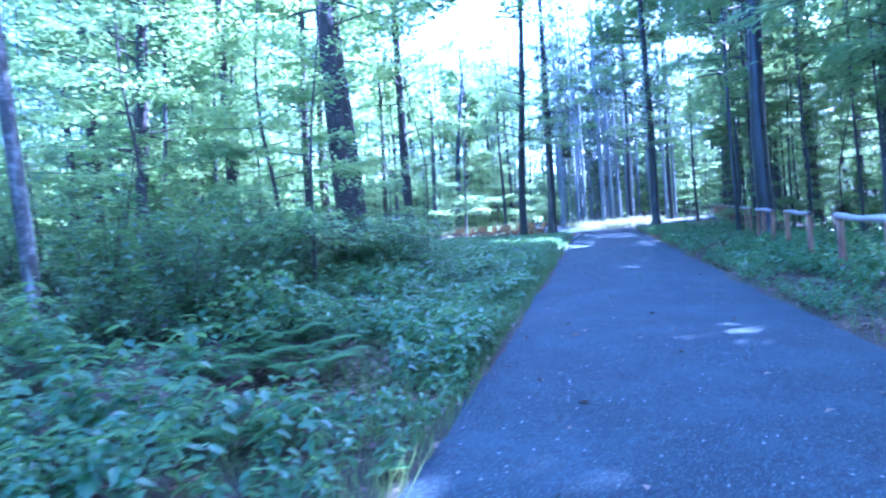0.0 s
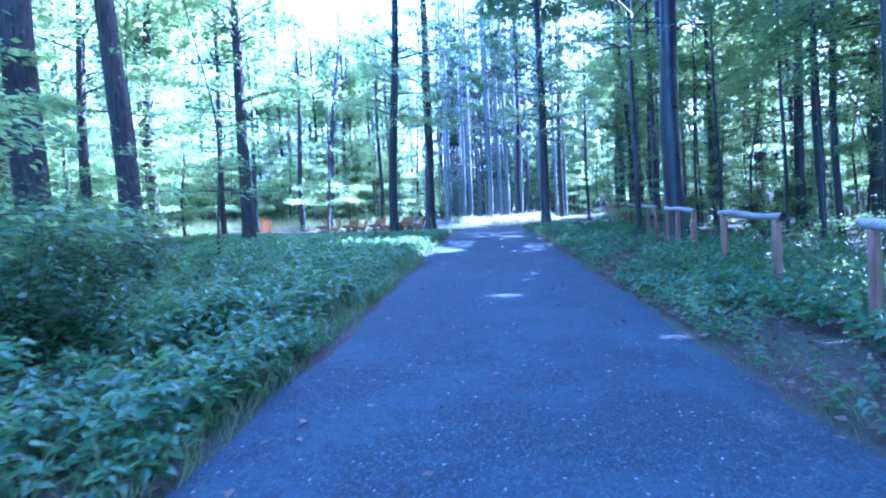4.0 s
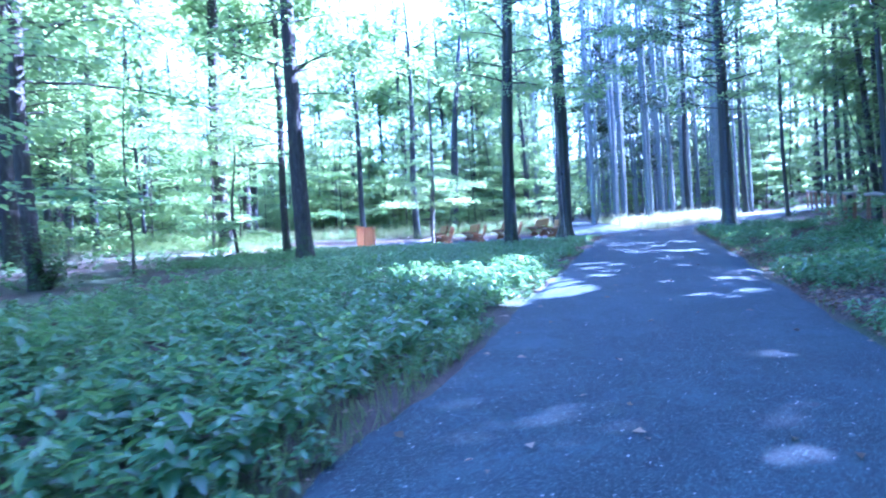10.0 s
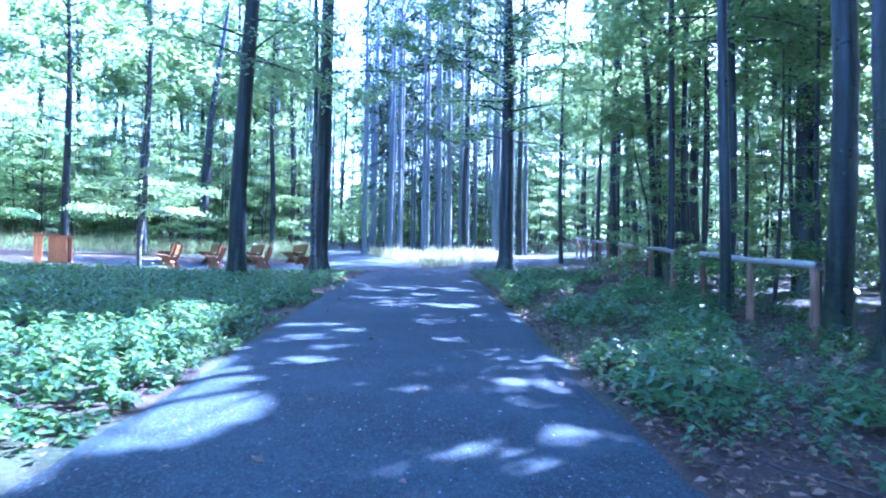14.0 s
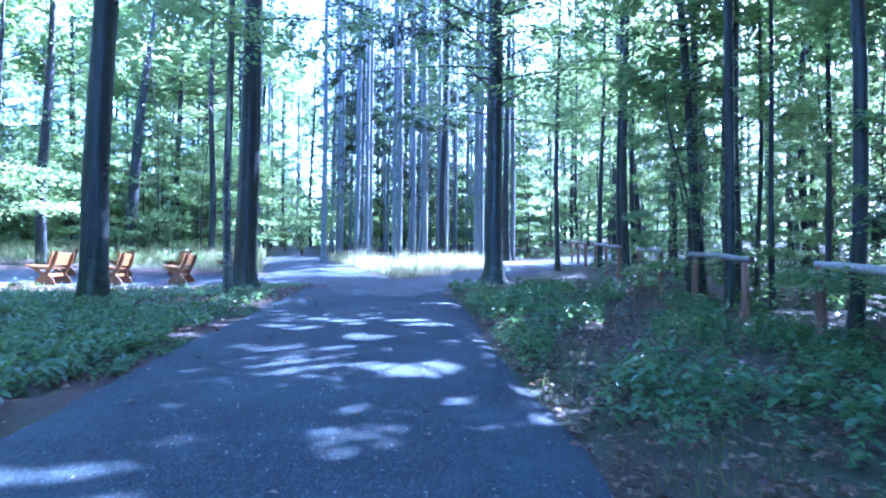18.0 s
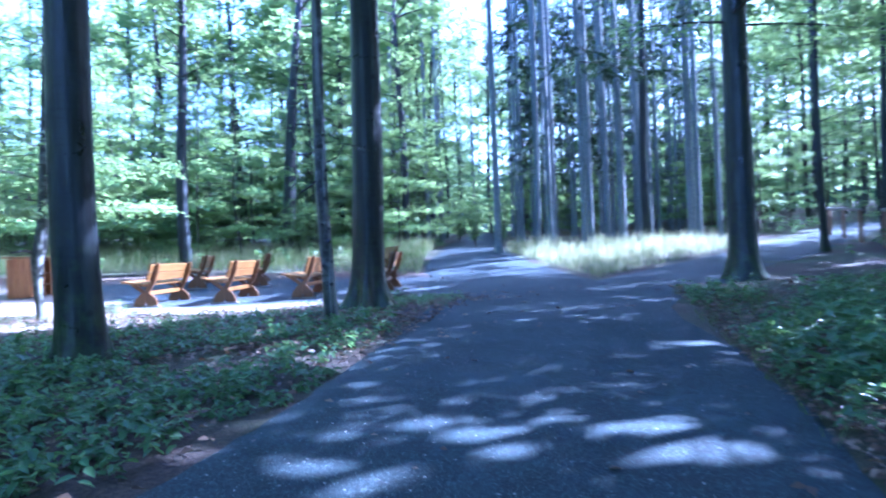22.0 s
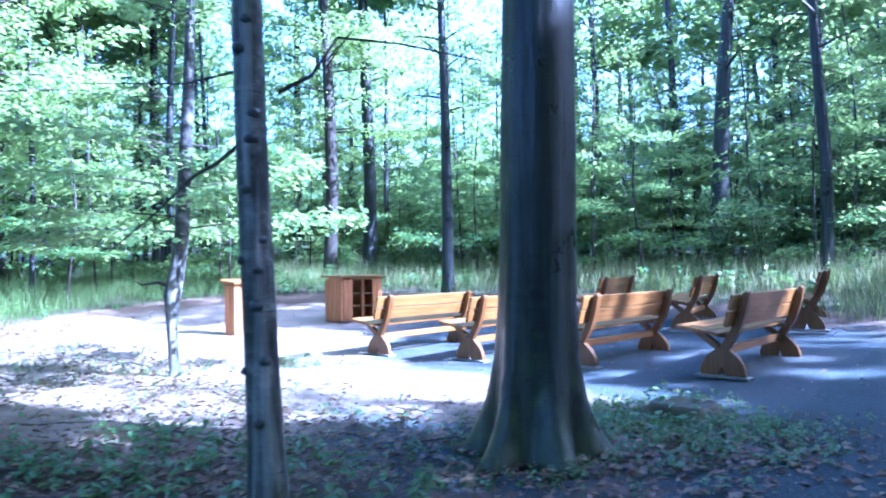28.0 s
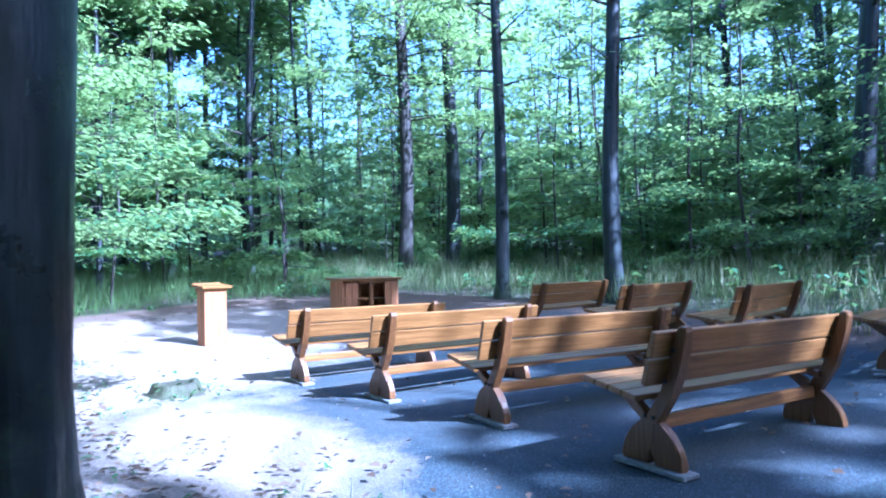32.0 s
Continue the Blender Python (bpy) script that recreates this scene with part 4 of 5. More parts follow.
    while n < 62 and tries < 6000:
        tries += 1
        if n % 3:
            x, y = rng.uniform(31, 50), rng.uniform(8, 78)
        else:
            x, y = rng.uniform(-4, 14), rng.uniform(74, 100)
        if not clear_of_paths(x, y, 0.5) or in_sun_way(x, y, 3.0, 3, 19) or not free(x, y, 2.4):
            continue
        add("beech_tree", shared[n % 2], FAR_CROWNS[n % 2], x, y, rng.uniform(0.8, 1.1), "shaded beech deep in the wood", rng.uniform(0.5, 1.0))
        n += 1
    n = tries = 0
    while n < 56 and tries < 6000:
        tries += 1
        x, y = rng.uniform(-26, 8.5), rng.uniform(54, 70)
        if y < 55.5 + 0.1 * x or not clear_of_paths(x, y, 0.3) or not free(x, y, 1.3):
            continue
        add("young_beech", stems[n % 3], YOUNG[n % 4], x, y, rng.uniform(1.0, 1.6), "leafy young beech with branches down to the grass", rng.uniform(0.6, 1.1), 4.0)
        n += 1
    # leafy young trees below the spruces
    n = tries = 0
    while n < 40 and tries < 6000:
        tries += 1
        x, y = rng.uniform(11, 42), rng.uniform(61, 96)
        if x > 20 + (y - 57) * 0.55 or not clear_of_paths(x, y, 0) or not free(x, y, 1.2):
            continue
        add("young_beech", stems[n % 3], YOUNG_FAR[n % 3], x, y, rng.uniform(0.9, 1.5), "hazy young beech among the spruce stems", rng.uniform(0.5, 0.9), 4.0)
        n += 1
    # more slim spruces and leafy trees that close the view ahead
    n = tries = 0
    while n < 42 and tries < 6000:
        tries += 1
        x, y = rng.uniform(10, 40), rng.uniform(60, 104)
        if x > 19 + (y - 57) * 0.5 or x < 9.5 + (y - 57) * 0.1 or not clear_of_paths(x, y, 0) or not free(x, y, 1.2):
            continue
        add("spruce_tree", spruce_trunks[n % 3], (LOW_SPRUCE, THIN_SPRUCE, SPRUCES[1], LOW_SPRUCE)[n % 4], x, y, rng.uniform(0.9, 1.15), "slim bare-stemmed spruce in a dense stand", rng.uniform(0.4, 0.7), 0.8)
        n += 1
    n = tries = 0
    while n < 34 and tries < 6000:
        tries += 1
        x, y = rng.uniform(4, 52), rng.uniform(84, 112)
        if in_sun_way(x, y, 3.0, 3, 19) or not free(x, y, 2.2):
            continue
        add("beech_tree", shared[n % 2], FAR_CROWNS[n % 2], x, y, rng.uniform(0.9, 1.2), "hazy beech far behind the spruces", rng.uniform(0.4, 0.8))
        n += 1


def shrub_mesh(seed, h, spread, count, leaf, per, mat=None):
    rng = np.random.default_rng(seed)
    az, tip = rng.uniform(0, 6.28, count), rng.uniform(0.25, 1.0, count) * spread
    lines, pts = [], []
    for k in range(count):
        t = np.linspace(0, 1, 5)
        hh = h * rng.uniform(0.6, 1.0)
        line = np.stack([tip[k] * np.cos(az[k]) * t ** 1.4, tip[k] * np.sin(az[k]) * t ** 1.4, hh * t - 0.05], 1)
        lines.append((line, 0.014 * np.array([1, 0.8, 0.6, 0.4, 0.15])))
        u = rng.uniform(0.2, 1, per)
        c = np.stack([np.interp(u, t, line[:, i]) for i in range(3)], 1)
        pts.append(c + rng.normal(0, 0.17, (per, 3)) * (0.5 + u[:, None]))
    p = np.concatenate(pts)
    p = p[p[:, 2] > 0.03]
    a = rng.uniform(0, 6.28, len(p))
    d = np.stack([np.cos(a), np.sin(a), rng.normal(-0.2, 0.3, len(p))], 1)
    n = np.stack([rng.normal(0, 0.4, len(p)), rng.normal(0, 0.4, len(p)), np.ones(len(p))], 1)
    s = leaf * rng.uniform(0.6, 1.3, len(p))
    return tubes("stem", lines, TWIG, 4), leaves("foliage", p, d, n, s, s * 0.6, mat or SHRUB_LEAF)


def thickets():
    kinds = [shrub_mesh(91, 1.7, 0.9, 14, 0.1, 110), shrub_mesh(92, 2.3, 1.1, 14, 0.11, 110), shrub_mesh(93, 1.1, 0.8, 12, 0.09, 100), shrub_mesh(94, 3.2, 1.0, 14, 0.12, 110, LEAF)]
    rng = np.random.default_rng(5)

    def shrub(k, x, y, size, label):
        ob = thing("shrub", x, y, float(gz(x, y)), label, "shrub", "shrubs of the wood", rng.uniform(0, 360))
        for key, me in zip(("stem", "foliage"), kinds[k]):
            tagged(part(key, me, ob), kind="stuff").matrix_basis = Matrix.Diagonal((size, size, size, 1))

    n = 0
    while n < 26:
        y = rng.uniform(5, 17)
        x = road_mid(y) - 1.75 - rng.uniform(1.7, 6.5)
        if not (y < 7.5 and x > -2.8):
            shrub(int(rng.integers(0, 3)), x, y, rng.uniform(0.75, 1.1) * (0.8 if y > 11 else 1.0), "dense dark green shrub beside the path")
            n += 1
    for _ in range(22):
        y = rng.uniform(3, 28)
        shrub(int(rng.integers(1, 4)), road_mid(y) - rng.uniform(10.0, 17), y, rng.uniform(0.9, 1.3), "tall leafy shrub in the wood")
    for _ in range(20):
        y = rng.uniform(13, 19)
        shrub(int(rng.integers(0, 3)), road_mid(y) - 1.75 - rng.uniform(3.8, 9.5), y, rng.uniform(0.55, 0.85), "dense green shrub among nettles")
    for _ in range(26):
        x = rng.uniform(-22, 12)
        shrub(int(rng.integers(2, 4)), x, 61 + rng.uniform(-3, 9) + 0.12 * x, rng.uniform(0.8, 1.2), "green shrub at the back of the clearing")
    for _ in range(44):
        x = rng.uniform(-22, 8)
        shrub(int(rng.integers(2, 4)), x, 55.5 + rng.uniform(-1.0, 5.0) + 0.12 * x, rng.uniform(0.45, 0.8), "low leafy bush in the grass behind the clearing")
    for _ in range(26):
        y = rng.uniform(52, 74)
        shrub(int(rng.integers(1, 4)), rng.uniform(-42, -12), y, rng.uniform(1.0, 1.5), "leafy shrub deep in the wood")
    for _ in range(14):
        y = rng.uniform(22, 50)
        shrub(int(rng.integers(1, 4)), 2.56 + 0.375 * y + rng.uniform(4, 12), y, rng.uniform(0.8, 1.2), "green shrub behind the fence")


def far_wood():
    """Joined foliage that closes the view all round, beyond the single trees."""
    rng = np.random.default_rng(9)
    n = 84000
    a, r = rng.uniform(0, 6.28, n), rng.uniform(58, 80, n)
    x, y = 8 + r * np.cos(a), 40 + r * 1.1 * np.sin(a)
    h = rng.beta(1.0, 1.2, n) * (19 + 8 * np.clip(np.cos(a - 0.6), 0, 1) + 6 * np.clip(np.cos(a - 2.9), 0, 1)) * (0.75 + 0.25 * np.sin(a * 9) * np.sin(a * 23))
    p = np.stack([x, y, gz(x, y) + h], 1)
    b = rng.uniform(0, 6.28, n)
    d = np.stack([np.cos(b), np.sin(b), rng.normal(-0.2, 0.4, n)], 1)
    nn = np.stack([rng.normal(0, 0.7, n), rng.normal(0, 0.7, n), np.ones(n)], 1)
    s = rng.uniform(0.5, 1.1, n)
    tagged(new("backdrop_woods", leaves("backdrop_woods", p, d, nn, s, s * 0.75, LEAF_FAR, simple=True)), "distant green mass of forest foliage", "woods", kind="stuff")
    a = np.linspace(0, 2 * np.pi, 361)[:-1]
    r = 96 + 3 * np.sin(a * 31)
    x, y = 8 + r * np.cos(a), 40 + r * 1.1 * np.sin(a)
    h = 13 + 2.5 * np.sin(a * 17) + 2 * np.sin(a * 41 + 1) + rng.uniform(-1.2, 1.2, 360)
    v = np.concatenate([np.stack([x, y, gz(x, y) - 1], 1), np.stack([x, y, gz(x, y) + h], 1)])
    i = np.arange(360)
    q = np.stack([i, (i + 1) % 360, (i + 1) % 360 + 360, i + 360], 1)
    tagged(new("backdrop", sheet("backdrop", v, q, WOODS)), "dim green line of woods in the distance", "woods", kind="structure")


# ---- ground plants ----
def nettles(name, x, y, h, seed, label, leaf=0.085, tiers=5):
    rng = np.random.default_rng(seed)
    n = len(x)
    base = np.stack([x, y, gz(x, y)], 1)
    lean = rng.normal(0, 0.16, (n, 2))
    az0 = rng.uniform(0, 6.28, n)
    P, D, N, L = [], [], [], []
    for k in range(tiers):
        f = (0.3 + 0.7 * (k + 1) / tiers)
        c = base + np.stack([lean[:, 0] * h * f, lean[:, 1] * h * f, h * f], 1)
        for j in (0, 1, 2) if k == tiers - 1 else (0, 1):
            a = az0 + k * 1.57 + j * (3.1416 if k < tiers - 1 else 2.1) + rng.normal(0, 0.35, n)
            P.append(c + rng.normal(0, 0.012, (n, 3)))
            D.append(np.stack([np.cos(a), np.sin(a), rng.normal(-0.25, 0.22, n)], 1))
            N.append(np.stack([rng.normal(0, 0.25, n), rng.normal(0, 0.25, n), np.ones(n)], 1))
            L.append(leaf * (1.25 - 0.45 * f) * rng.uniform(0.7, 1.3, n) * (0.6 + h))
    P, D, N, L = (np.concatenate(v) for v in (P, D, N, L))
    return tagged(new(name, leaves(name, P, D, N, L * 1.25, L * 0.75, NETTLE, 0.16, True)), label, "plants", kind="stuff")


def strip(rng, n, side, near, far, y0, y1):
    y = rng.uniform(y0, y1, n)
    off = near + (far - near) * rng.uniform(0, 1, n) ** 1.3
    return road_mid(y) + side * (1.8 + off), y


def patchy(x, y, seed, keep):
    f = np.sin(x * 1.3 + seed) * np.sin(y * 0.9 + seed * 2) + 0.6 * np.sin(x * 2.9 - y * 2.3 + seed)
    return f > np.quantile(f, 1 - keep)


def off_bare(x, y):
    """Where plants may stand: not on the paths, nor the gravel."""
    ok = np.abs(x - road_mid(y)) > 1.85
    ok |= y > 43
    ok &= ((x - 1.2) / 8.3) ** 2 + ((y - 45.8) / 6.1) ** 2 > 1
    bx = np.interp(y, [39, 43, 48, 56, 70, 90], [10, 10.3, 9.9, 9.6, 10.6, 13])
    ok &= ~((y > 39) & (np.abs(x - bx) < np.interp(y, [40, 48, 56], [2.1, 2.0, 1.5])))
    cx = np.interp(y, [40, 43.2, 45.8, 48.8, 55, 65], [10.6, 11.8, 14.2, 17, 22.5, 31])
    return ok & ~((y > 40) & (y < 65) & (np.abs(x - cx) < 2.0))


def verges():
    rng = np.random.default_rng(17)
    x, y = strip(rng, 6400, -1, 0.03, 6.0, 1.5, 37)
    bare = ((x + 0.8) / 0.8) ** 2 + ((y - 6.9) / 1.3) ** 2 < 1 + 0.4 * np.sin(x * 7) * np.sin(y * 5)
    m = patchy(x, y, 1.0, 0.72) & (y > 2) & ~bare
    x, y = x[m], y[m]
    grow = 0.2 + 0.34 * np.clip((road_mid(y) - x - 1.9) / 2.0, 0, 1)
    grow = grow * (0.85 + 0.45 * np.sin(x * 2.1 + y * 1.3) * np.sin(y * 0.7 - x * 0.9))
    nettles("nettle_patch", x, y, grow * rng.uniform(0.6, 1.3, len(x)) * np.interp(y, [12, 20, 27, 34], [1.0, 0.75, 0.45, 0.3]), 18, "knee-high green nettles and herbs along the path")
    x, y = strip(rng, 3400, -1, 0.1, 2.8, 2.5, 15)
    m = patchy(x, y, 5.0, 0.5) & (((x + 0.8) / 0.8) ** 2 + ((y - 6.9) / 1.3) ** 2 > 1)
    x, y = x[m], y[m]
    nettles("herb_patch", x, y, rng.uniform(0.1, 0.4, len(x)), 25, "leafy green herbs crowding the edge of the path", 0.085, 4)
    x, y = strip(rng, 3200, 1, 1.2, 8.0, 2, 22)
    m = patchy(x, y, 9.0, 0.8)
    nettles("herb_patch", x[m], y[m], rng.uniform(0.15, 0.42, m.sum()), 26, "green herbs under and behind the rail fence", 0.11, 3)
    x, y = strip(rng, 6200, 1, 0.05, 5.5, 1.5, 42)
    m = patchy(x, y, 2.0, 0.62)
    x, y = x[m], y[m]
    nettles("herb_patch", x, y, rng.uniform(0.08, 0.27, len(x)), 19, "low green herbs between path and fence", 0.08, 3)
    x, y = strip(rng, 3400, 1, 0.25, 5.0, 14, 41)
    m = patchy(x, y, 8.0, 0.42)
    nettles("herb_patch", x[m], y[m], rng.uniform(0.12, 0.34, m.sum()), 24, "broad-leaved green herbs in clumps among dead leaves", 0.115, 3)
    x, y = strip(rng, 2600, -1, 0.3, 6.5, 14, 33)
    nettles("nettle_patch", x, y, rng.uniform(0.22, 0.42, len(x)) * np.interp(y, [22, 30], [1.0, 0.55]), 23, "green nettles with broad leaves beside the path", 0.1)
    x, y = rng.uniform(-4, 8, 8200), rng.uniform(31, 40.8, 8200)
    m = off_bare(x, y) & (x < road_mid(y) - 2.0) & patchy(x, y, 3.0, 0.78) & (rng.uniform(0, 1, 8200) < np.interp(y, [38, 40], [1.0, 0.35]))
    nettles("herb_patch", x[m], y[m], rng.uniform(0.07, 0.2, m.sum()), 20, "low dark green herbs under the beeches", 0.085, 3)
    x, y = rng.uniform(-26, 40, 9000), rng.uniform(2, 66, 9000)
    m = off_bare(x, y) & (np.abs(x - road_mid(y)) > 6.0) & patchy(x, y, 4.0, 0.6)
    nettles("undergrowth", x[m], y[m], rng.uniform(0.2, 0.6, m.sum()) * np.where((y[m] > 18) & (y[m] < 46) & (x[m] < 9), 0.45, 1.0), 21, "green undergrowth on the floor of the wood", 0.15, 3)


def clearing_herbs():
    """Small leaves round the stumps and the beech, and single weeds on the sand."""
    rng = np.random.default_rng(83)
    x = np.r_[rng.normal(7.85, 0.6, 620), rng.normal(7.4, 0.5, 160), rng.normal(2.35, 0.3, 25), rng.uniform(-2, 6, 130)]
    y = np.r_[rng.normal(42.75, 0.42, 620), rng.normal(41.6, 0.5, 160), rng.normal(43.2, 0.22, 25), rng.uniform(40, 42.6, 130)]
    far = np.hypot(x - 7.38, y - 41.72) > 0.42
    x, y = x[far & (x < 9.0)], y[far & (x < 9.0)]
    nettles("ground_herbs", x, y, rng.uniform(0.04, 0.12, len(x)), 84, "small green leaves round the stumps and on the sand", 0.055, 3)


def blades(name, x, y, h, seed, mat, label, wide=0.008, lean=0.35):
    rng = np.random.default_rng(seed)
    n = len(x)
    a = rng.uniform(0, 6.28, n)
    tilt = rng.uniform(0.05, lean, n)
    d = np.stack([np.cos(a) * tilt, np.sin(a) * tilt, np.ones(n)], 1)
    nn = np.stack([-np.sin(a), np.cos(a), np.zeros(n)], 1)
    p = np.stack([x, y, gz(x, y) - 0.02], 1)
    return tagged(new(name, leaves(name, p, d, nn, h, wide, mat, 0.3)), label, "grass", kind="stuff")


def grasses():
    rng = np.random.default_rng(27)
    x, y = rng.uniform(9.5, 18.5, 26000), rng.uniform(44.5, 57.5, 26000)
    m = off_bare(x, y) & (x > np.interp(y, [44, 48, 57], [11.5, 11.2, 11.2])) & (x < np.interp(y, [46, 50, 57], [14, 17, 21]))
    x, y = x[m], y[m]
    tuft = np.sin(x * 2.1 + 0.7 * np.sin(y * 1.9)) * np.sin(y * 1.6 + x * 0.8) + 0.5 * np.sin(x * 5.0 - y * 3.7)
    m = tuft > rng.uniform(-1.6, 0.5, len(x))
    x, y, tuft = x[m], y[m], tuft[m]
    h = (0.34 + 0.2 * tuft) * rng.uniform(0.5, 1.5, len(x))
    green = rng.uniform(0, 1, len(x)) < 0.35
    blades("meadow_grass", x[~green], y[~green], h[~green], 28, MEADOW, "tall sunlit pale meadow grass in uneven tufts", 0.014, 0.5)
    blades("meadow_grass", x[green], y[green], h[green] * 0.9, 38, GRASS, "green grass among the pale meadow tufts", 0.014, 0.5)
    x, y = rng.uniform(-24, 9, 70000), rng.uniform(40, 60, 70000)
    m = off_bare(x, y) & (((x - 1.2) / 8.5) ** 2 + ((y - 45.8) / 6.0) ** 2 > 1.05) & ((y > 49 + 0.1 * x) | (x < -3.5))
    x, y = x[m], y[m]
    h = rng.uniform(0.25, 0.8, len(x))
    # pale blades mixed in so that their colour gives the grass a sunlit look
    pale = (y > 50.5) & (rng.uniform(0, 1, len(x)) < 0.4 + 0.3 * np.sin(x * 0.9 + y * 0.7) * np.sin(y * 1.3 - x * 0.4))
    blades("wood_grass", x[~pale], y[~pale], h[~pale], 29, GRASS, "tall soft green grass round the clearing", 0.011, 0.6)
    blades("pale_grass", x[pale], y[pale], h[pale] * 1.1, 32, MEADOW, "pale grass behind the benches, coloured to look sunlit", 0.011, 0.6)
    x, y = strip(rng, 6200, -1, -0.05, 1.3, 3.2, 22)
    blades("verge_grass", x, y, rng.uniform(0.12, 0.38, len(x)), 30, GRASS, "green grass along the edge of the path", 0.007, 0.6)
    x, y = strip(rng, 5000, 1, -0.05, 1.4, 1, 42)
    m = patchy(x, y, 6.0, 0.55)
    blades("verge_grass", x[m], y[m], rng.uniform(0.08, 0.26, m.sum()), 31, GRASS, "short green grass along the edge of the path", 0.007, 0.6)


def clearing_tufts():
    """Thin green grass round the mossy stump and in tufts on the sand."""
    rng = np.random.default_rng(33)
    x = np.r_[rng.normal(7.7, 0.5, 700), rng.normal(7.3, 0.55, 260)]
    y = np.r_[rng.normal(43.1, 0.32, 700), rng.normal(41.8, 0.5, 260)]
    for cx, cy in zip(rng.uniform(-3, 6, 26), rng.uniform(39.4, 41.6, 26)):
        x, y = np.r_[x, rng.normal(cx, 0.16, 40)], np.r_[y, rng.normal(cy, 0.16, 40)]
    far = np.hypot(x - 7.38, y - 41.72) > 0.4
    x, y = x[far], y[far]
    blades("grass_tufts", x, y, rng.uniform(0.05, 0.2, len(x)), 34, GRASS, "short green grass tufts round the stump and on the sand", 0.006, 0.7)


def fallen_twigs():
    """Bare brown twigs that lie on the ground at the edge of the clearing and beside the path."""
    rng = np.random.default_rng(35)
    lines = []
    for k in range(170):
        x, y = (rng.uniform(-2, 7), rng.uniform(38.6, 42.2)) if k < 90 else (rng.uniform(-3.5, 0.5) if k < 120 else rng.uniform(8, 14), rng.uniform(5, 14) if k < 120 else rng.uniform(20, 36))
        if abs(x - road_mid(y)) < 2.0 or math.hypot(x - 7.38, y - 41.72) < 0.6:
            continue
        az, ln = rng.uniform(0, 6.28), rng.uniform(0.15, 0.75)
        t = np.linspace(-0.5, 0.5, 4)
        px, py = x + ln * t * math.cos(az) + rng.normal(0, 0.02, 4), y + ln * t * math.sin(az) + rng.normal(0, 0.02, 4)
        lines.append((np.stack([px, py, gz(px, py) + 0.04 + rng.uniform(0, 0.03, 4)], 1), rng.uniform(0.004, 0.011) * np.array([1, 0.85, 0.6, 0.3])))
    tagged(new("fallen_twigs", tubes("fallen_twigs", lines, TWIG, 5)), "thin bare brown twigs lying on the ground", "twigs", kind="stuff")


def litter():
    rng = np.random.default_rng(37)
    parts_xy = [strip(rng, 3500, -1, 0.0, 4.5, 1, 40), strip(rng, 11000, 1, 0.0, 4.5, 1, 43), (rng.normal(-0.8, 0.6, 1300), rng.normal(6.9, 0.9, 1300)), (rng.normal(6.6, 1.4, 5200), rng.normal(39.6, 1.5, 5200)), (rng.normal(8.0, 0.7, 1400), rng.normal(42.4, 0.6, 1400)), (rng.normal(2.2, 1.6, 500), rng.normal(41.0, 0.45, 500)), (rng.uniform(-5, 7, 1700), rng.uniform(38.5, 42.5, 1700)), (rng.uniform(-8, 10, 700), rng.uniform(41, 52, 700)), strip(rng, 9000, 1, 0.0, 6.0, 14, 41)]
    x, y = (np.concatenate(v) for v in zip(*parts_xy))
    keep = (np.abs(x - road_mid(y)) > 1.72) | (rng.uniform(0, 1, len(x)) < 0.03) | (y > 42)
    x, y = x[keep], y[keep]
    xr, yr = rng.uniform(-1.7, 1.7, 240), rng.uniform(1, 44, 240)
    x, y = np.r_[x, road_mid(yr) + xr], np.r_[y, yr]
    n = len(x)
    a = rng.uniform(0, 6.28, n)
    d = np.stack([np.cos(a), np.sin(a), rng.normal(0, 0.15, n)], 1)
    nn = np.stack([rng.normal(0, 0.3, n), rng.normal(0, 0.3, n), np.ones(n)], 1)
    s = rng.uniform(0.04, 0.1, n)
    p = np.stack([x, y, gz(x, y) + 0.045 + rng.uniform(0, 0.012, n)], 1)
    tagged(new("leaf_litter", leaves("leaf_litter", p, d, nn, s, s * 0.6, LITTER, 0.25)), "dry brown beech leaves on the ground", "leaf litter", kind="stuff")
    # pale chips and pebbles on the paths
    n = 520
    y = rng.uniform(1.5, 44, n)
    x = road_mid(y) + np.clip(rng.normal(0, 1.1, n), -1.75, 1.75)
    xb, yb = rng.uniform(-1, 9, 500), rng.uniform(42, 50, 500)
    x, y = np.r_[x, xb], np.r_[y, yb]
    r = rng.uniform(0.003, 0.01, len(x))
    off = np.array([(1, 0, 0), (0, 1, 0), (-1, 0, 0), (0, -1, 0), (0, 0, 1), (0, 0, -0.4)])
    lift = np.where(np.abs(x - road_mid(y)) < 1.8, 0.02 + 0.025 * (1 - (np.abs(x - road_mid(y)) / 1.8) ** 2), 0.012)
    v = (np.stack([x, y, gz(x, y) + lift], 1)[:, None] + off[None] * r[:, None, None] * rng.uniform(0.6, 1.3, (len(x), 6, 1))).reshape(-1, 3)
    b = np.arange(len(x))[:, None] * 6
    q = np.concatenate([b + f for f in ([0, 1, 4], [1, 2, 4], [2, 3, 4], [3, 0, 4])])
    tagged(new("pebbles", sheet("pebbles", v, q, STONE)), "small pale pebbles scattered on the path", "pebbles", kind="stuff")


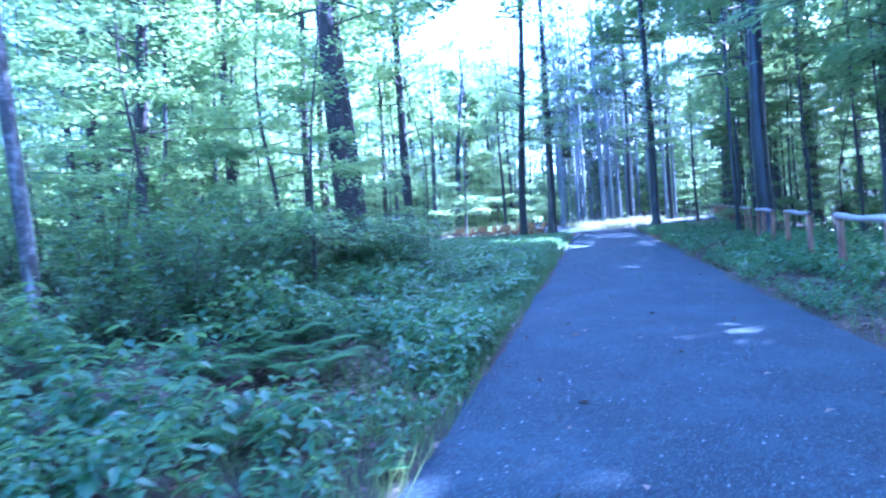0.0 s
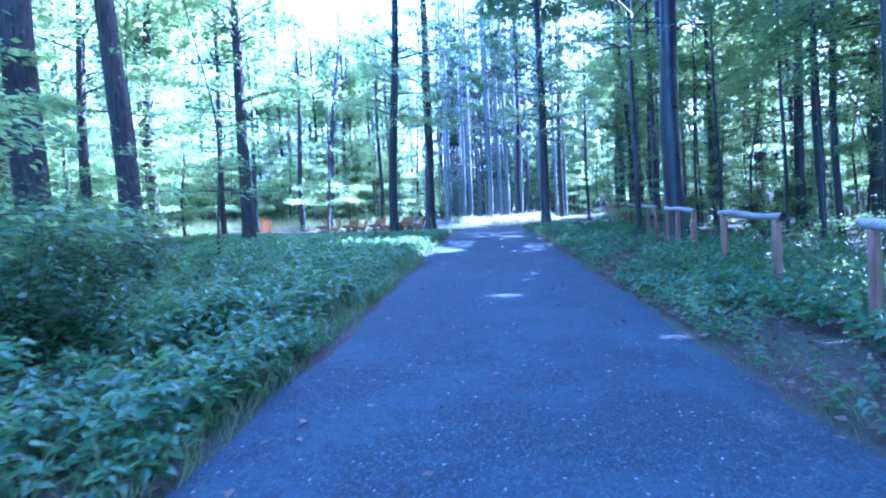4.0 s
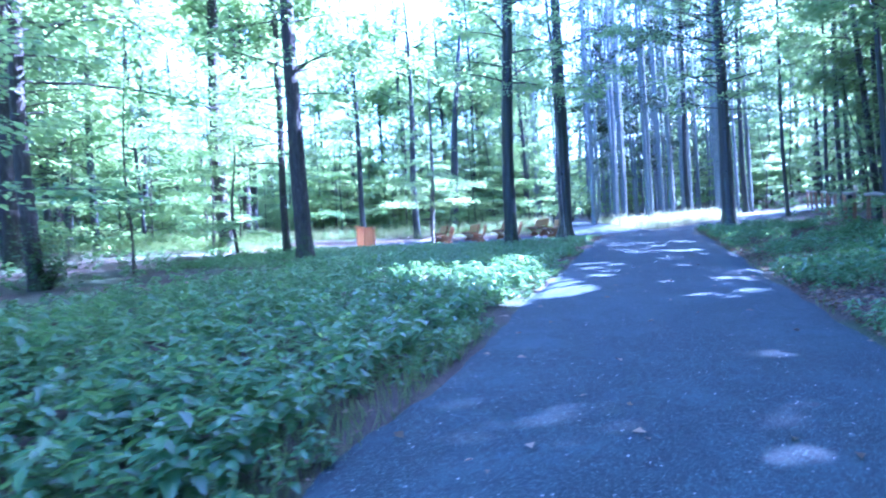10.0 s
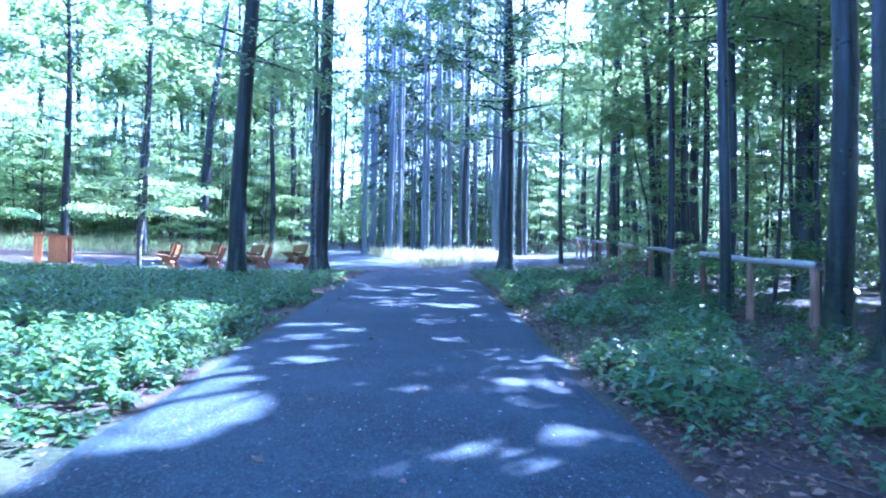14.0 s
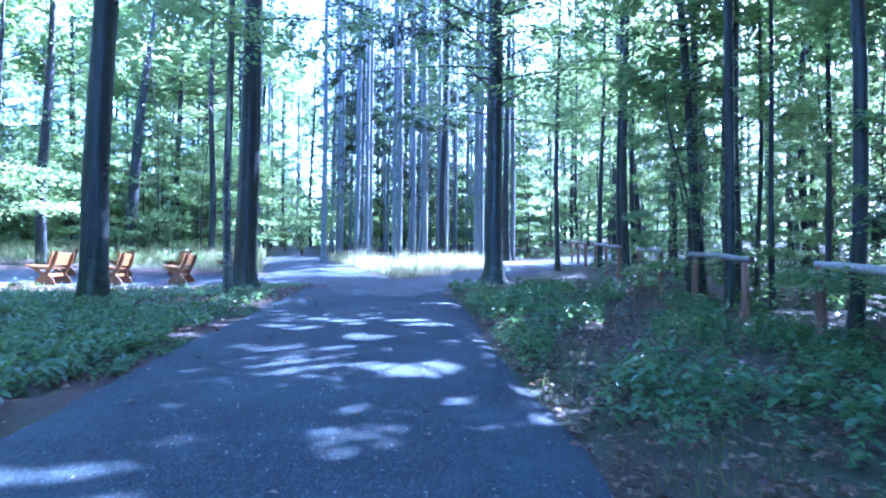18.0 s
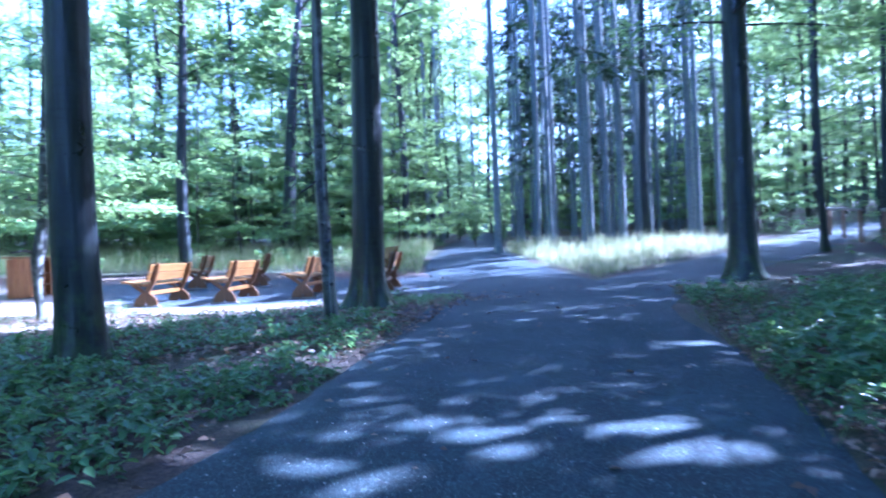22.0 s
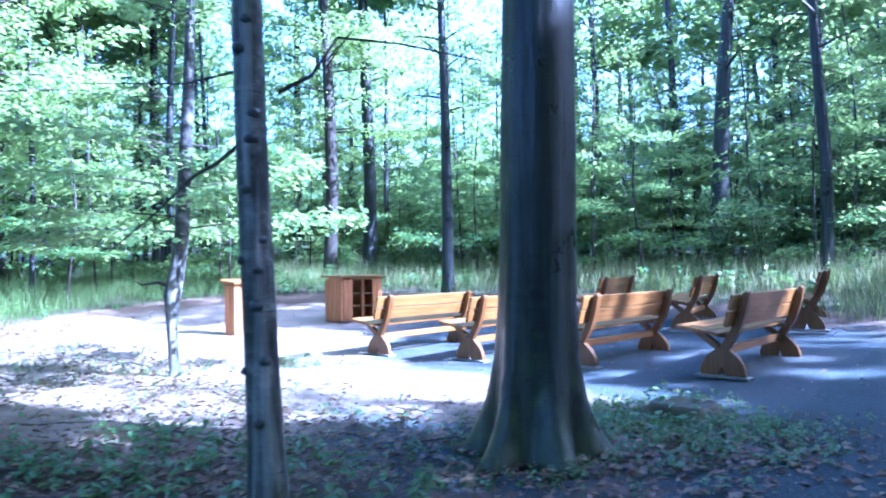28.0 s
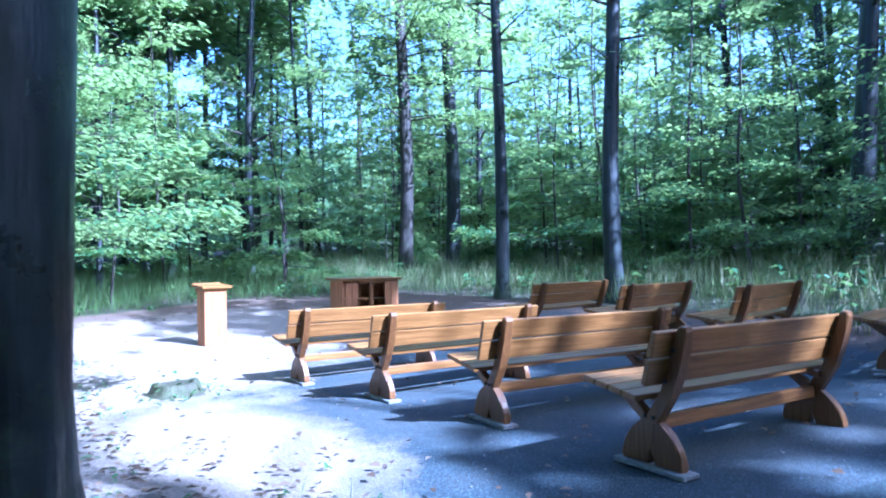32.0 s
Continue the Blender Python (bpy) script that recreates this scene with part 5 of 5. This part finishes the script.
def fern_mesh(seed):
    rng = np.random.default_rng(seed)
    P, D, N, L, lines = [], [], [], [], []
    for k in range(9):
        az, ln = k * 0.7 + rng.uniform(-0.2, 0.2), rng.uniform(0.55, 0.85)
        t = np.linspace(0.05, 1, 18)
        r, h = ln * t * 0.85, ln * (0.95 * t - 0.62 * t ** 2.2)
        spine = np.stack([r * np.cos(az), r * np.sin(az), h], 1)
        lines.append((spine, 0.005 * (1.1 - t)))
        for sgn in (-1, 1):
            a = az + sgn * 1.25
            P.append(spine[2:])
            D.append(np.stack([np.cos(a) * np.ones(16), np.sin(a) * np.ones(16), np.full(16, -0.15)], 1))
            N.append(np.tile([0.0, 0, 1], (16, 1)))
            L.append(0.2 * np.sin(np.pi * np.clip(t[2:] * 0.85 + 0.12, 0, 1)))
    P, D, N, L = (np.concatenate(v) for v in (P, D, N, L))
    return tubes("stalk", lines, TWIG, 3), leaves("fronds", P, D, N, L, np.full(len(L), 0.045), FERN_LEAF, 0.1)


def ferns():
    kinds = [fern_mesh(71), fern_mesh(72)]
    rng = np.random.default_rng(73)
    for k in range(24):
        y = rng.uniform(4.5, 15)
        x = road_mid(y) - 1.75 - rng.uniform(0.9, 4.5)
        ob = thing("fern", x, y, float(gz(x, y)), "arching green fern in the shaded verge", "fern", "ferns by the path", rng.uniform(0, 360))
        for key, me in zip(("stalk", "fronds"), kinds[k % 2]):
            tagged(part(key, me, ob), kind="stuff").matrix_basis = Matrix.Diagonal((1, 1, rng.uniform(0.8, 1.2), 1))


# ---- built things ----
def solid(name, boxes=(), prisms=(), mat=None, bevel=0.008):
    """A mesh of bevelled boxes (centre, size, turn about y) and prisms (outline in x and z, y from, y to)."""
    bm = bmesh.new()
    for c, s, turn in boxes:
        made = bmesh.ops.create_cube(bm, size=1.0, matrix=Matrix.Translation(c) @ Matrix.Rotation(radians(turn), 4, "Y") @ Matrix.Diagonal((*s, 1)))
        edges = list({e for v in made["verts"] for e in v.link_edges})
        if bevel:
            bmesh.ops.bevel(bm, geom=edges, offset=min(bevel, min(s) * 0.3), segments=2, affect="EDGES", profile=0.6)
    for outline, y0, y1 in prisms:
        front = [bm.verts.new((x, y0, z)) for x, z in outline]
        back = [bm.verts.new((x, y1, z)) for x, z in outline]
        f = [bm.faces.new(front), bm.faces.new(list(reversed(back)))]
        for i in range(len(outline)):
            j = (i + 1) % len(outline)
            f.append(bm.faces.new((front[j], front[i], back[i], back[j])))
        if bevel:
            rim = list({e for face in f[:2] for e in face.edges})
            bmesh.ops.bevel(bm, geom=rim, offset=bevel, segments=1, affect="EDGES")
    bmesh.ops.recalc_face_normals(bm, faces=bm.faces)
    me = bpy.data.meshes.new(name)
    bm.to_mesh(me)
    bm.free()
    me.materials.append(mat)
    return me


def curve_side(x0, z0, x1, z1, bulge, n=7):
    """Points of an arc from one corner to another, bulging sideways."""
    return [(x0 + (x1 - x0) * t + bulge * math.sin(math.pi * t), z0 + (z1 - z0) * t) for t in (i / n for i in range(n + 1))]


def bench(x, y, rz, label):
    """A heavy bench that looks to -x: two crossed plank legs, four seat boards, two back boards, a stretcher."""
    ob = thing("wooden_bench", x, y, float(gz(x, y)) + 0.012, label, "bench", "benches in the clearing", rz)
    front_foot = curve_side(-0.235, 0.02, -0.05, 0.31, -0.06) + [(0.05, 0.31), (0.02, 0.17), (-0.03, 0.02)]
    back_foot = [(0.03, 0.02), (-0.02, 0.17), (-0.05, 0.31)] + curve_side(0.05, 0.31, 0.235, 0.02, 0.06)
    arm = [(-0.06, 0.28), (0.06, 0.28), (-0.2, 0.475), (-0.36, 0.5)]
    upright = [(-0.055, 0.28), (0.065, 0.28)] + curve_side(0.185, 0.48, 0.3, 0.87, 0.014, 4) + [(0.292, 0.9), (0.262, 0.91), (0.232, 0.885)] + [(0.1, 0.48)]
    for side in (-0.9, 0.9):
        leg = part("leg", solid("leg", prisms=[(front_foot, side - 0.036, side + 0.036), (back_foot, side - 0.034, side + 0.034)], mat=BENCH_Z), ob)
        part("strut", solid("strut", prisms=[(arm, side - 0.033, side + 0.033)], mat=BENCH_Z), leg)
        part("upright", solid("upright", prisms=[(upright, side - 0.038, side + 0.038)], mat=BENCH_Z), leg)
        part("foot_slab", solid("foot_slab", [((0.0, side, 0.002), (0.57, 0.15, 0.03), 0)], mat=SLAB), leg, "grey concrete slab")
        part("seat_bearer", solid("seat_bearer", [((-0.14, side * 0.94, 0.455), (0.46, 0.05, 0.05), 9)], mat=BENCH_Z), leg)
        out = side - 0.045 if side < 0 else side + 0.045
        for bx, bz in ((-0.03, 0.32), (0.04, 0.32), (0.14, 0.56), (0.21, 0.76)):
            part("bolt", solid("bolt", [((bx, out, bz), (0.022, 0.02, 0.022), 45)], mat=IRON, bevel=0.004), leg, "dark iron bolt")
    for k, bx in enumerate((-0.365, -0.248, -0.131, -0.014)):
        part("seat_board", solid("seat_board", [((bx, 0, 0.523 - 0.0185 * k), (0.11, 2.2, 0.04), 9)], mat=BENCH_Y), ob)
    for bx, bz in ((0.128, 0.628), (0.178, 0.8)):
        part("back_board", solid("back_board", [((bx, 0, bz), (0.04, 2.2, 0.165), 16)], mat=BENCH_Y), ob)
    part("stretcher", solid("stretcher", [((0.0, 0, 0.275), (0.06, 1.76, 0.085), 0)], mat=BENCH_Y), ob)
    return ob


def benches():
    # The front row, each bench behind the next, then the shaded row.
    bench(7.34, 46.09, -1, "orange-brown stained wooden bench on pale gravel, partly sunlit")
    bench(5.62, 46.1, -3, "orange-brown stained wooden bench with sunlit back boards")
    bench(3.95, 45.85, 1, "orange-brown stained wooden bench in dappled shade")
    bench(2.43, 45.5, 1, "orange-brown stained wooden bench facing the lectern closely")
    for x, y, rz in ((6.95, 49.9, 12), (5.15, 49.72, 13), (3.42, 49.7, 13), (1.8, 49.5, 13)):
        bench(x, y, rz, "dark shaded wooden bench in the back row")


def lectern():
    x, y = -1.5, 44.45
    ob = thing("lectern", x, y, float(gz(x, y)) + 0.01, "varnished orange wooden lectern standing on bright gravel", "lectern", "", 18)
    for k, py in enumerate((-0.115, 0.0, 0.115)):
        part("front_board", solid("front_board", [((0.105, py, 0.49), (0.03, 0.111, 0.97), 0)], mat=PINE_Z), ob)
        part("back_board", solid("back_board", [((-0.105, py, 0.49), (0.03, 0.111, 0.97), 0)], mat=PINE_Z), ob)
    for py in (-0.19, 0.19):
        part("side_board", solid("side_board", [((0, py, 0.49), (0.245, 0.032, 0.97), 0)], mat=PINE_Z), ob)
    part("collar", solid("collar", [((0, 0, 0.955), (0.3, 0.46, 0.05), 0)], mat=BENCH_Y), ob)
    part("top", solid("top", [((0, 0, 1.005), (0.38, 0.56, 0.042), 6)], mat=BENCH_Y), ob)
    part("ledge", solid("ledge", [((-0.17, 0, 1.045), (0.03, 0.52, 0.035), 6)], mat=BENCH_Y), ob)


def cabinet():
    x, y = -1.65, 47.4
    ob = thing("wooden_cabinet", x, y, float(gz(x, y)) + 0.01, "open orange-brown wooden cabinet with dark shelves beside the lectern", "cabinet", "", 4)
    for k in range(4):
        for py, name in ((-0.6, "side_board"), (0.6, "side_board")):
            part(name, solid(name, [((-0.2 + 0.135 * k, py, 0.47 + 0.012 * (k % 2)), (0.126, 0.036, 0.94), 0)], mat=PINE_Z), ob)
    for k in range(9):
        part("back_board", solid("back_board", [((-0.27, -0.53 + 0.1325 * k, 0.47), (0.03, 0.126, 0.93), 0)], mat=PINE_Z), ob)
    for py in (-0.5, -0.365, 0.365, 0.5):
        part("front_board", solid("front_board", [((0.275, py, 0.46), (0.032, 0.13, 0.9 + 0.02 * py), 0)], mat=PINE_Z), ob)
    part("post", solid("post", [((0.26, 0.0, 0.46), (0.05, 0.08, 0.9), 0)], mat=BENCH_Z), ob)
    for h in (0.3, 0.58):
        part("shelf", solid("shelf", [((0.0, 0, h), (0.5, 1.16, 0.028), 0)], mat=BENCH_Y), ob)
    part("top", solid("top", [((0.0, 0, 0.975), (0.68, 1.36, 0.045), 2)], mat=BENCH_Y), ob)
    part("apron", solid("apron", [((0.28, 0, 0.915), (0.03, 0.58, 0.05), 0)], mat=BENCH_Y), ob)


def stump(x, y, d, h, seed, label):
    ob = thing("tree_stump", x, y, float(gz(x, y)), label, "stump", "stumps at the clearing")
    rng = np.random.default_rng(seed)
    th = np.linspace(0, 2 * np.pi, 22, endpoint=False)
    ragged = h * (1 + 0.12 * np.sin(2 * th + seed) + rng.uniform(-0.07, 0.07, 22))
    rows = []
    for f, r in ((-0.2, 1.5), (0.0, 1.35), (0.3, 1.08), (0.75, 0.98), (0.96, 0.9), (1.0, 0.8)):
        rr = d / 2 * r * (1 + 0.09 * np.sin(5 * th + seed) + 0.05 * np.sin(9 * th))
        rows.append(np.stack([rr * np.cos(th), rr * np.sin(th), ragged * f], 1))
    rows.append(np.stack([d * 0.2 * np.cos(th), d * 0.2 * np.sin(th), np.full(22, h * 0.86)], 1))
    rows.append(np.stack([0.004 * np.cos(th), 0.004 * np.sin(th), np.full(22, h * 0.88)], 1))
    i = np.arange(22 * len(rows)).reshape(len(rows), 22)
    q = np.stack([i[:-1], np.roll(i, -1, 1)[:-1], np.roll(i, -1, 1)[1:], i[1:]], -1).reshape(-1, 4)
    part("wood", sheet("wood", np.concatenate(rows), q, STUMP_WOOD, True), ob)
    n = 110 if d > 0.5 else 24
    a, r = rng.uniform(0, 6.28, n), d * rng.uniform(0.3, 1.0, n)
    z = np.where(r < d * 0.5, h * 0.95, 0.03) + rng.uniform(0, 0.12, n)
    b = rng.uniform(0, 6.28, n)
    s = rng.uniform(0.05, 0.1, n)
    part("ivy", leaves("ivy", np.stack([r * np.cos(a), r * np.sin(a), z], 1), np.stack([np.cos(b), np.sin(b), rng.normal(0, 0.3, n)], 1), np.stack([rng.normal(0, 0.3, n), rng.normal(0, 0.3, n), np.ones(n)], 1), s, s * 0.7, NETTLE, 0.15, True), ob, "small green leaves")


def fence():
    """Round posts along a straight line beside the path; peeled rails lie on some of them."""
    rng = np.random.default_rng(57)
    ys = [9.85, 12.55, 15.3, 18.3, 21.2, 23.4, 25.1, 27.5, 29.7, 32.2, 34.6, 37.15, 39.8, 41.9, 44.7, 46.9, 49.3, 51.8, 54.1, 56.4]
    at = [Vector((2.56 + 0.375 * y, y, float(gz(2.56 + 0.375 * y, y)))) for y in ys]
    ob = thing("rail_fence", *at[0], "rustic fence of round posts and peeled pale rails", "fence")
    o = at[0]
    for p in at:
        h, lean = rng.uniform(1.0, 1.06), rng.normal(0, 0.02, 2)
        z = np.array([-0.15, 0, 0.35, 0.7, h, h + 0.012])
        r = 0.062 * np.array([1.06, 1.04, 1.0, 0.97, 0.95, 0.3])
        pts = [(p.x - o.x + lean[0] * t, p.y - o.y + lean[1] * t, p.z - o.z + t) for t in z]
        part("post", tubes("post", [(pts, r)], POST, 12), ob)
    for a, b, over in ((0, 1, 0.3), (2, 3, 0.3), (4, 6, 0.2), (7, 9, 0.12), (10, 11, 0.3), (12, 13, 0.3), (14, 16, 0.2), (17, 19, 0.2)):
        pa, pb = at[a] - o + Vector((0, 0, 1.06)), at[b] - o + Vector((0, 0, 1.06))
        way = (pb - pa).normalized()
        pa, pb = pa - way * over, pb + way * over
        pts = [pa.lerp(pb, k / 6) + Vector((0, 0, 0.015 * math.sin(k * 1.3 + a))) for k in range(7)]
        part("rail", tubes("rail", [([tuple(v) for v in pts], 0.055 * (1 + 0.12 * np.sin(np.arange(7) * 1.7 + a)))], RAIL, 10), ob)


# ---- gaps cut in the canopy to place sunbeams ----
# Where sunbeams are made to reach the ground: x, y and the half lengths across and along.
BEAMS = (
    (2.0, 41.6, 4.4, 1.75), (-4.0, 41.2, 3.6, 2.3), (3.7, 43.6, 3.4, 1.4), (6.8, 43.85, 1.3, 0.55), (4.7, 40.4, 0.5, 0.35), (0.5, 44.6, 3.5, 1.6), (4.5, 26.4, 1.25, 2.4), (5.6, 25.2, 0.55, 0.6), (4.9, 29.6, 0.5, 0.8), (2.9, 27.6, 0.9, 1.2), (-4.0, 51.6, 3.4, 0.9), (3.5, 53.0, 3.2, 0.7),
    (9.1, 31.5, 0.55, 0.38), (8.1, 31.85, 0.5, 0.24), (9.0, 33.3, 0.42, 0.2), (8.2, 32.7, 0.5, 0.2), (9.7, 35.1, 0.5, 0.3), (9.95, 34.5, 0.45, 0.2), (11.1, 37.5, 0.5, 0.14), (6.7, 29.2, 0.85, 0.16), (8.3, 29.6, 0.4, 0.16),
)
SPOTS = (
    (6.4, 28.1, 0.42), (7.9, 31.6, 0.3), (6.3, 26.8, 0.3), (7.1, 25.6, 0.15), (8.0, 25.8, 0.18), (5.8, 23.8, 0.18), (7.6, 23.6, 0.2), (8.4, 34.3, 0.34), (9.0, 34.8, 0.34), (8.6, 35.2, 0.2), (9.1, 36.2, 0.13), (9.75, 36.5, 0.13), (8.1, 36.2, 0.14),
    (5.4, 17.7, 0.24), (5.9, 18.6, 0.2), (4.8, 10.7, 0.2), (4.6, 15.9, 0.24), (6.6, 38.7, 0.16), (7.1, 38.1, 0.13), (5.9, 44.4, 0.6), (8.5, 45.8, 0.45), (6.3, 45.1, 0.35), (7.2, 44.7, 0.25), (5.3, 45.0, 0.4), (7.9, 46.9, 0.3), (6.6, 46.6, 0.5), (5.0, 45.9, 0.5), (3.4, 45.6, 0.4), (8.4, 30.2, 0.16),
)


# Higher gaps, cut to let the sun reach the leaves behind the fence, west of the path and round the clearing.
SKYLIGHTS = ((12.0, 13.5, 3.6, 5.0), (15.6, 23.5, 2.6, 3.4), (18.4, 33.0, 2.4, 3.2), (-9.5, 33.0, 5.0, 4.5), (-10.0, 47.0, 2.4, 2.0), (-10.0, 52.5, 6.0, 3.5), (-4.0, 53.2, 5.0, 1.7))


def beam_grids():
    """Two maps of the ground, ten cells to the metre: where beams fall, and where high gaps lie."""
    rng = np.random.default_rng(97)
    x, y = np.meshgrid(np.arange(-20, 20, 0.1), np.arange(0, 60, 0.1), indexing="ij")
    rag = 0.28 * np.sin(x * 5.3 + 1.7 * np.sin(y * 3.1)) + 0.22 * np.sin(y * 6.1 + 1.3 * np.sin(x * 4.3)) + 0.2 * np.sin((x - y) * 11.0)
    low, high = np.zeros(x.shape, bool), np.zeros(x.shape, bool)
    fy = np.r_[rng.uniform(19, 35.4, 60), rng.uniform(38.6, 41, 30)]
    fx = np.r_[road_mid(fy[:60]) + rng.uniform(-2.5, 5.0, 60), rng.uniform(0.5, 7.5, 30)]
    flecks = tuple((p, q, r, r) for p, q, r in zip(fx, fy, rng.uniform(0.08, 0.2, 90)))
    for cx, cy, a, b in BEAMS + tuple((p, q, r, r * 0.8) for p, q, r in SPOTS) + flecks:
        low |= ((x - cx) / a) ** 2 + ((y - cy) / b) ** 2 + rag * (0.6 if a > 1 else 1.2) < (1.15 if a > 1.1 else 1.0)
    # the big beech at the corner stands in shade but for a patch at head height
    along = (7.38 - x) * 0.892 + (41.72 - y) * 0.451
    low &= ~((np.abs((7.38 - x) * 0.451 - (41.72 - y) * 0.892) < 0.48) & (along > -0.5) & ((along < 2.3) | (along > 3.9)) & (along < 7.0))
    # the crooked sapling: only its foot is in the sun
    along = (2.07 - x) * 0.892 + (41.64 - y) * 0.451
    low &= ~((np.abs((2.07 - x) * 0.451 - (41.64 - y) * 0.892) < 0.35) & (along > 1.5) & (along < 6.0))
    for cx, cy, a, b in SKYLIGHTS:
        high |= ((x - cx) / a) ** 2 + ((y - cy) / b) ** 2 + rag * 0.7 < 1
    return low, high


def open_canopy():
    """Takes leaves out of the crowns along the sun's line, so that beams fall at chosen places."""
    low, high = beam_grids()
    for ob in list(bpy.data.objects):
        if ob.type != "MESH" or not ob.parent or not ob.name.startswith(("crown", "foliage")):
            continue
        me, m = ob.data, ob.parent.matrix_basis @ ob.matrix_basis
        if not (-12 < m.translation.x < 45 and 4 < m.translation.y < 70):
            continue
        n = len(me.polygons)
        c = np.empty(n * 3, np.float32)
        me.polygons.foreach_get("center", c)
        c = c.reshape(-1, 3) @ np.array(m.to_3x3()).T + np.array(m.translation)
        drop = (c[:, 2] - gz(c[:, 0], c[:, 1])) / SUN.z
        for _ in range(2):
            gx, gy = c[:, 0] - SUN.x * drop, c[:, 1] - SUN.y * drop
            drop = (c[:, 2] - gz(gx, gy) - 0.2) / SUN.z
        ix = np.clip(((c[:, 0] - SUN.x * drop + 20) * 10).astype(int), 0, 399)
        iy = np.clip(((c[:, 1] - SUN.y * drop) * 10).astype(int), 0, 599)
        keep = ~((low[ix, iy] & (drop * SUN.z > 3.6)) | (high[ix, iy] & (drop * SUN.z > 10)))
        if keep.sum() > n - 8:
            continue
        total, start, corner, co = np.empty(n, np.int32), np.empty(n, np.int32), np.empty(len(me.loops), np.int32), np.empty(len(me.vertices) * 3, np.float32)
        me.polygons.foreach_get("loop_total", total)
        me.polygons.foreach_get("loop_start", start)
        me.loops.foreach_get("vertex_index", corner)
        me.vertices.foreach_get("co", co)
        corner = corner[np.repeat(keep, total)]
        used, corner = np.unique(corner, return_inverse=True)
        fresh = bpy.data.meshes.new(me.name)
        fresh.vertices.add(len(used))
        fresh.vertices.foreach_set("co", co.reshape(-1, 3)[used].ravel())
        fresh.loops.add(len(corner))
        fresh.loops.foreach_set("vertex_index", corner.astype(np.int32).ravel())
        fresh.polygons.add(int(keep.sum()))
        fresh.polygons.foreach_set("loop_start", np.r_[0, np.cumsum(total[keep])[:-1]].astype(np.int32))
        fresh.update(calc_edges=True)
        fresh.materials.append(me.materials[0])
        ob.data = fresh


build_ground()
build_paths()
known_trees()
benches()
lectern()
cabinet()
stump(2.35, 43.2, 0.5, 0.14, 61, "weathered low stump with small plants on the gravel edge")
stump(7.72, 43.25, 0.56, 0.15, 62, "low mossy stump overgrown with green leaves")
fence()
verges()
clearing_herbs()
clearing_tufts()
fallen_twigs()
grasses()
ferns()
litter()
thickets()
wood_stand()
far_wood()
open_canopy()
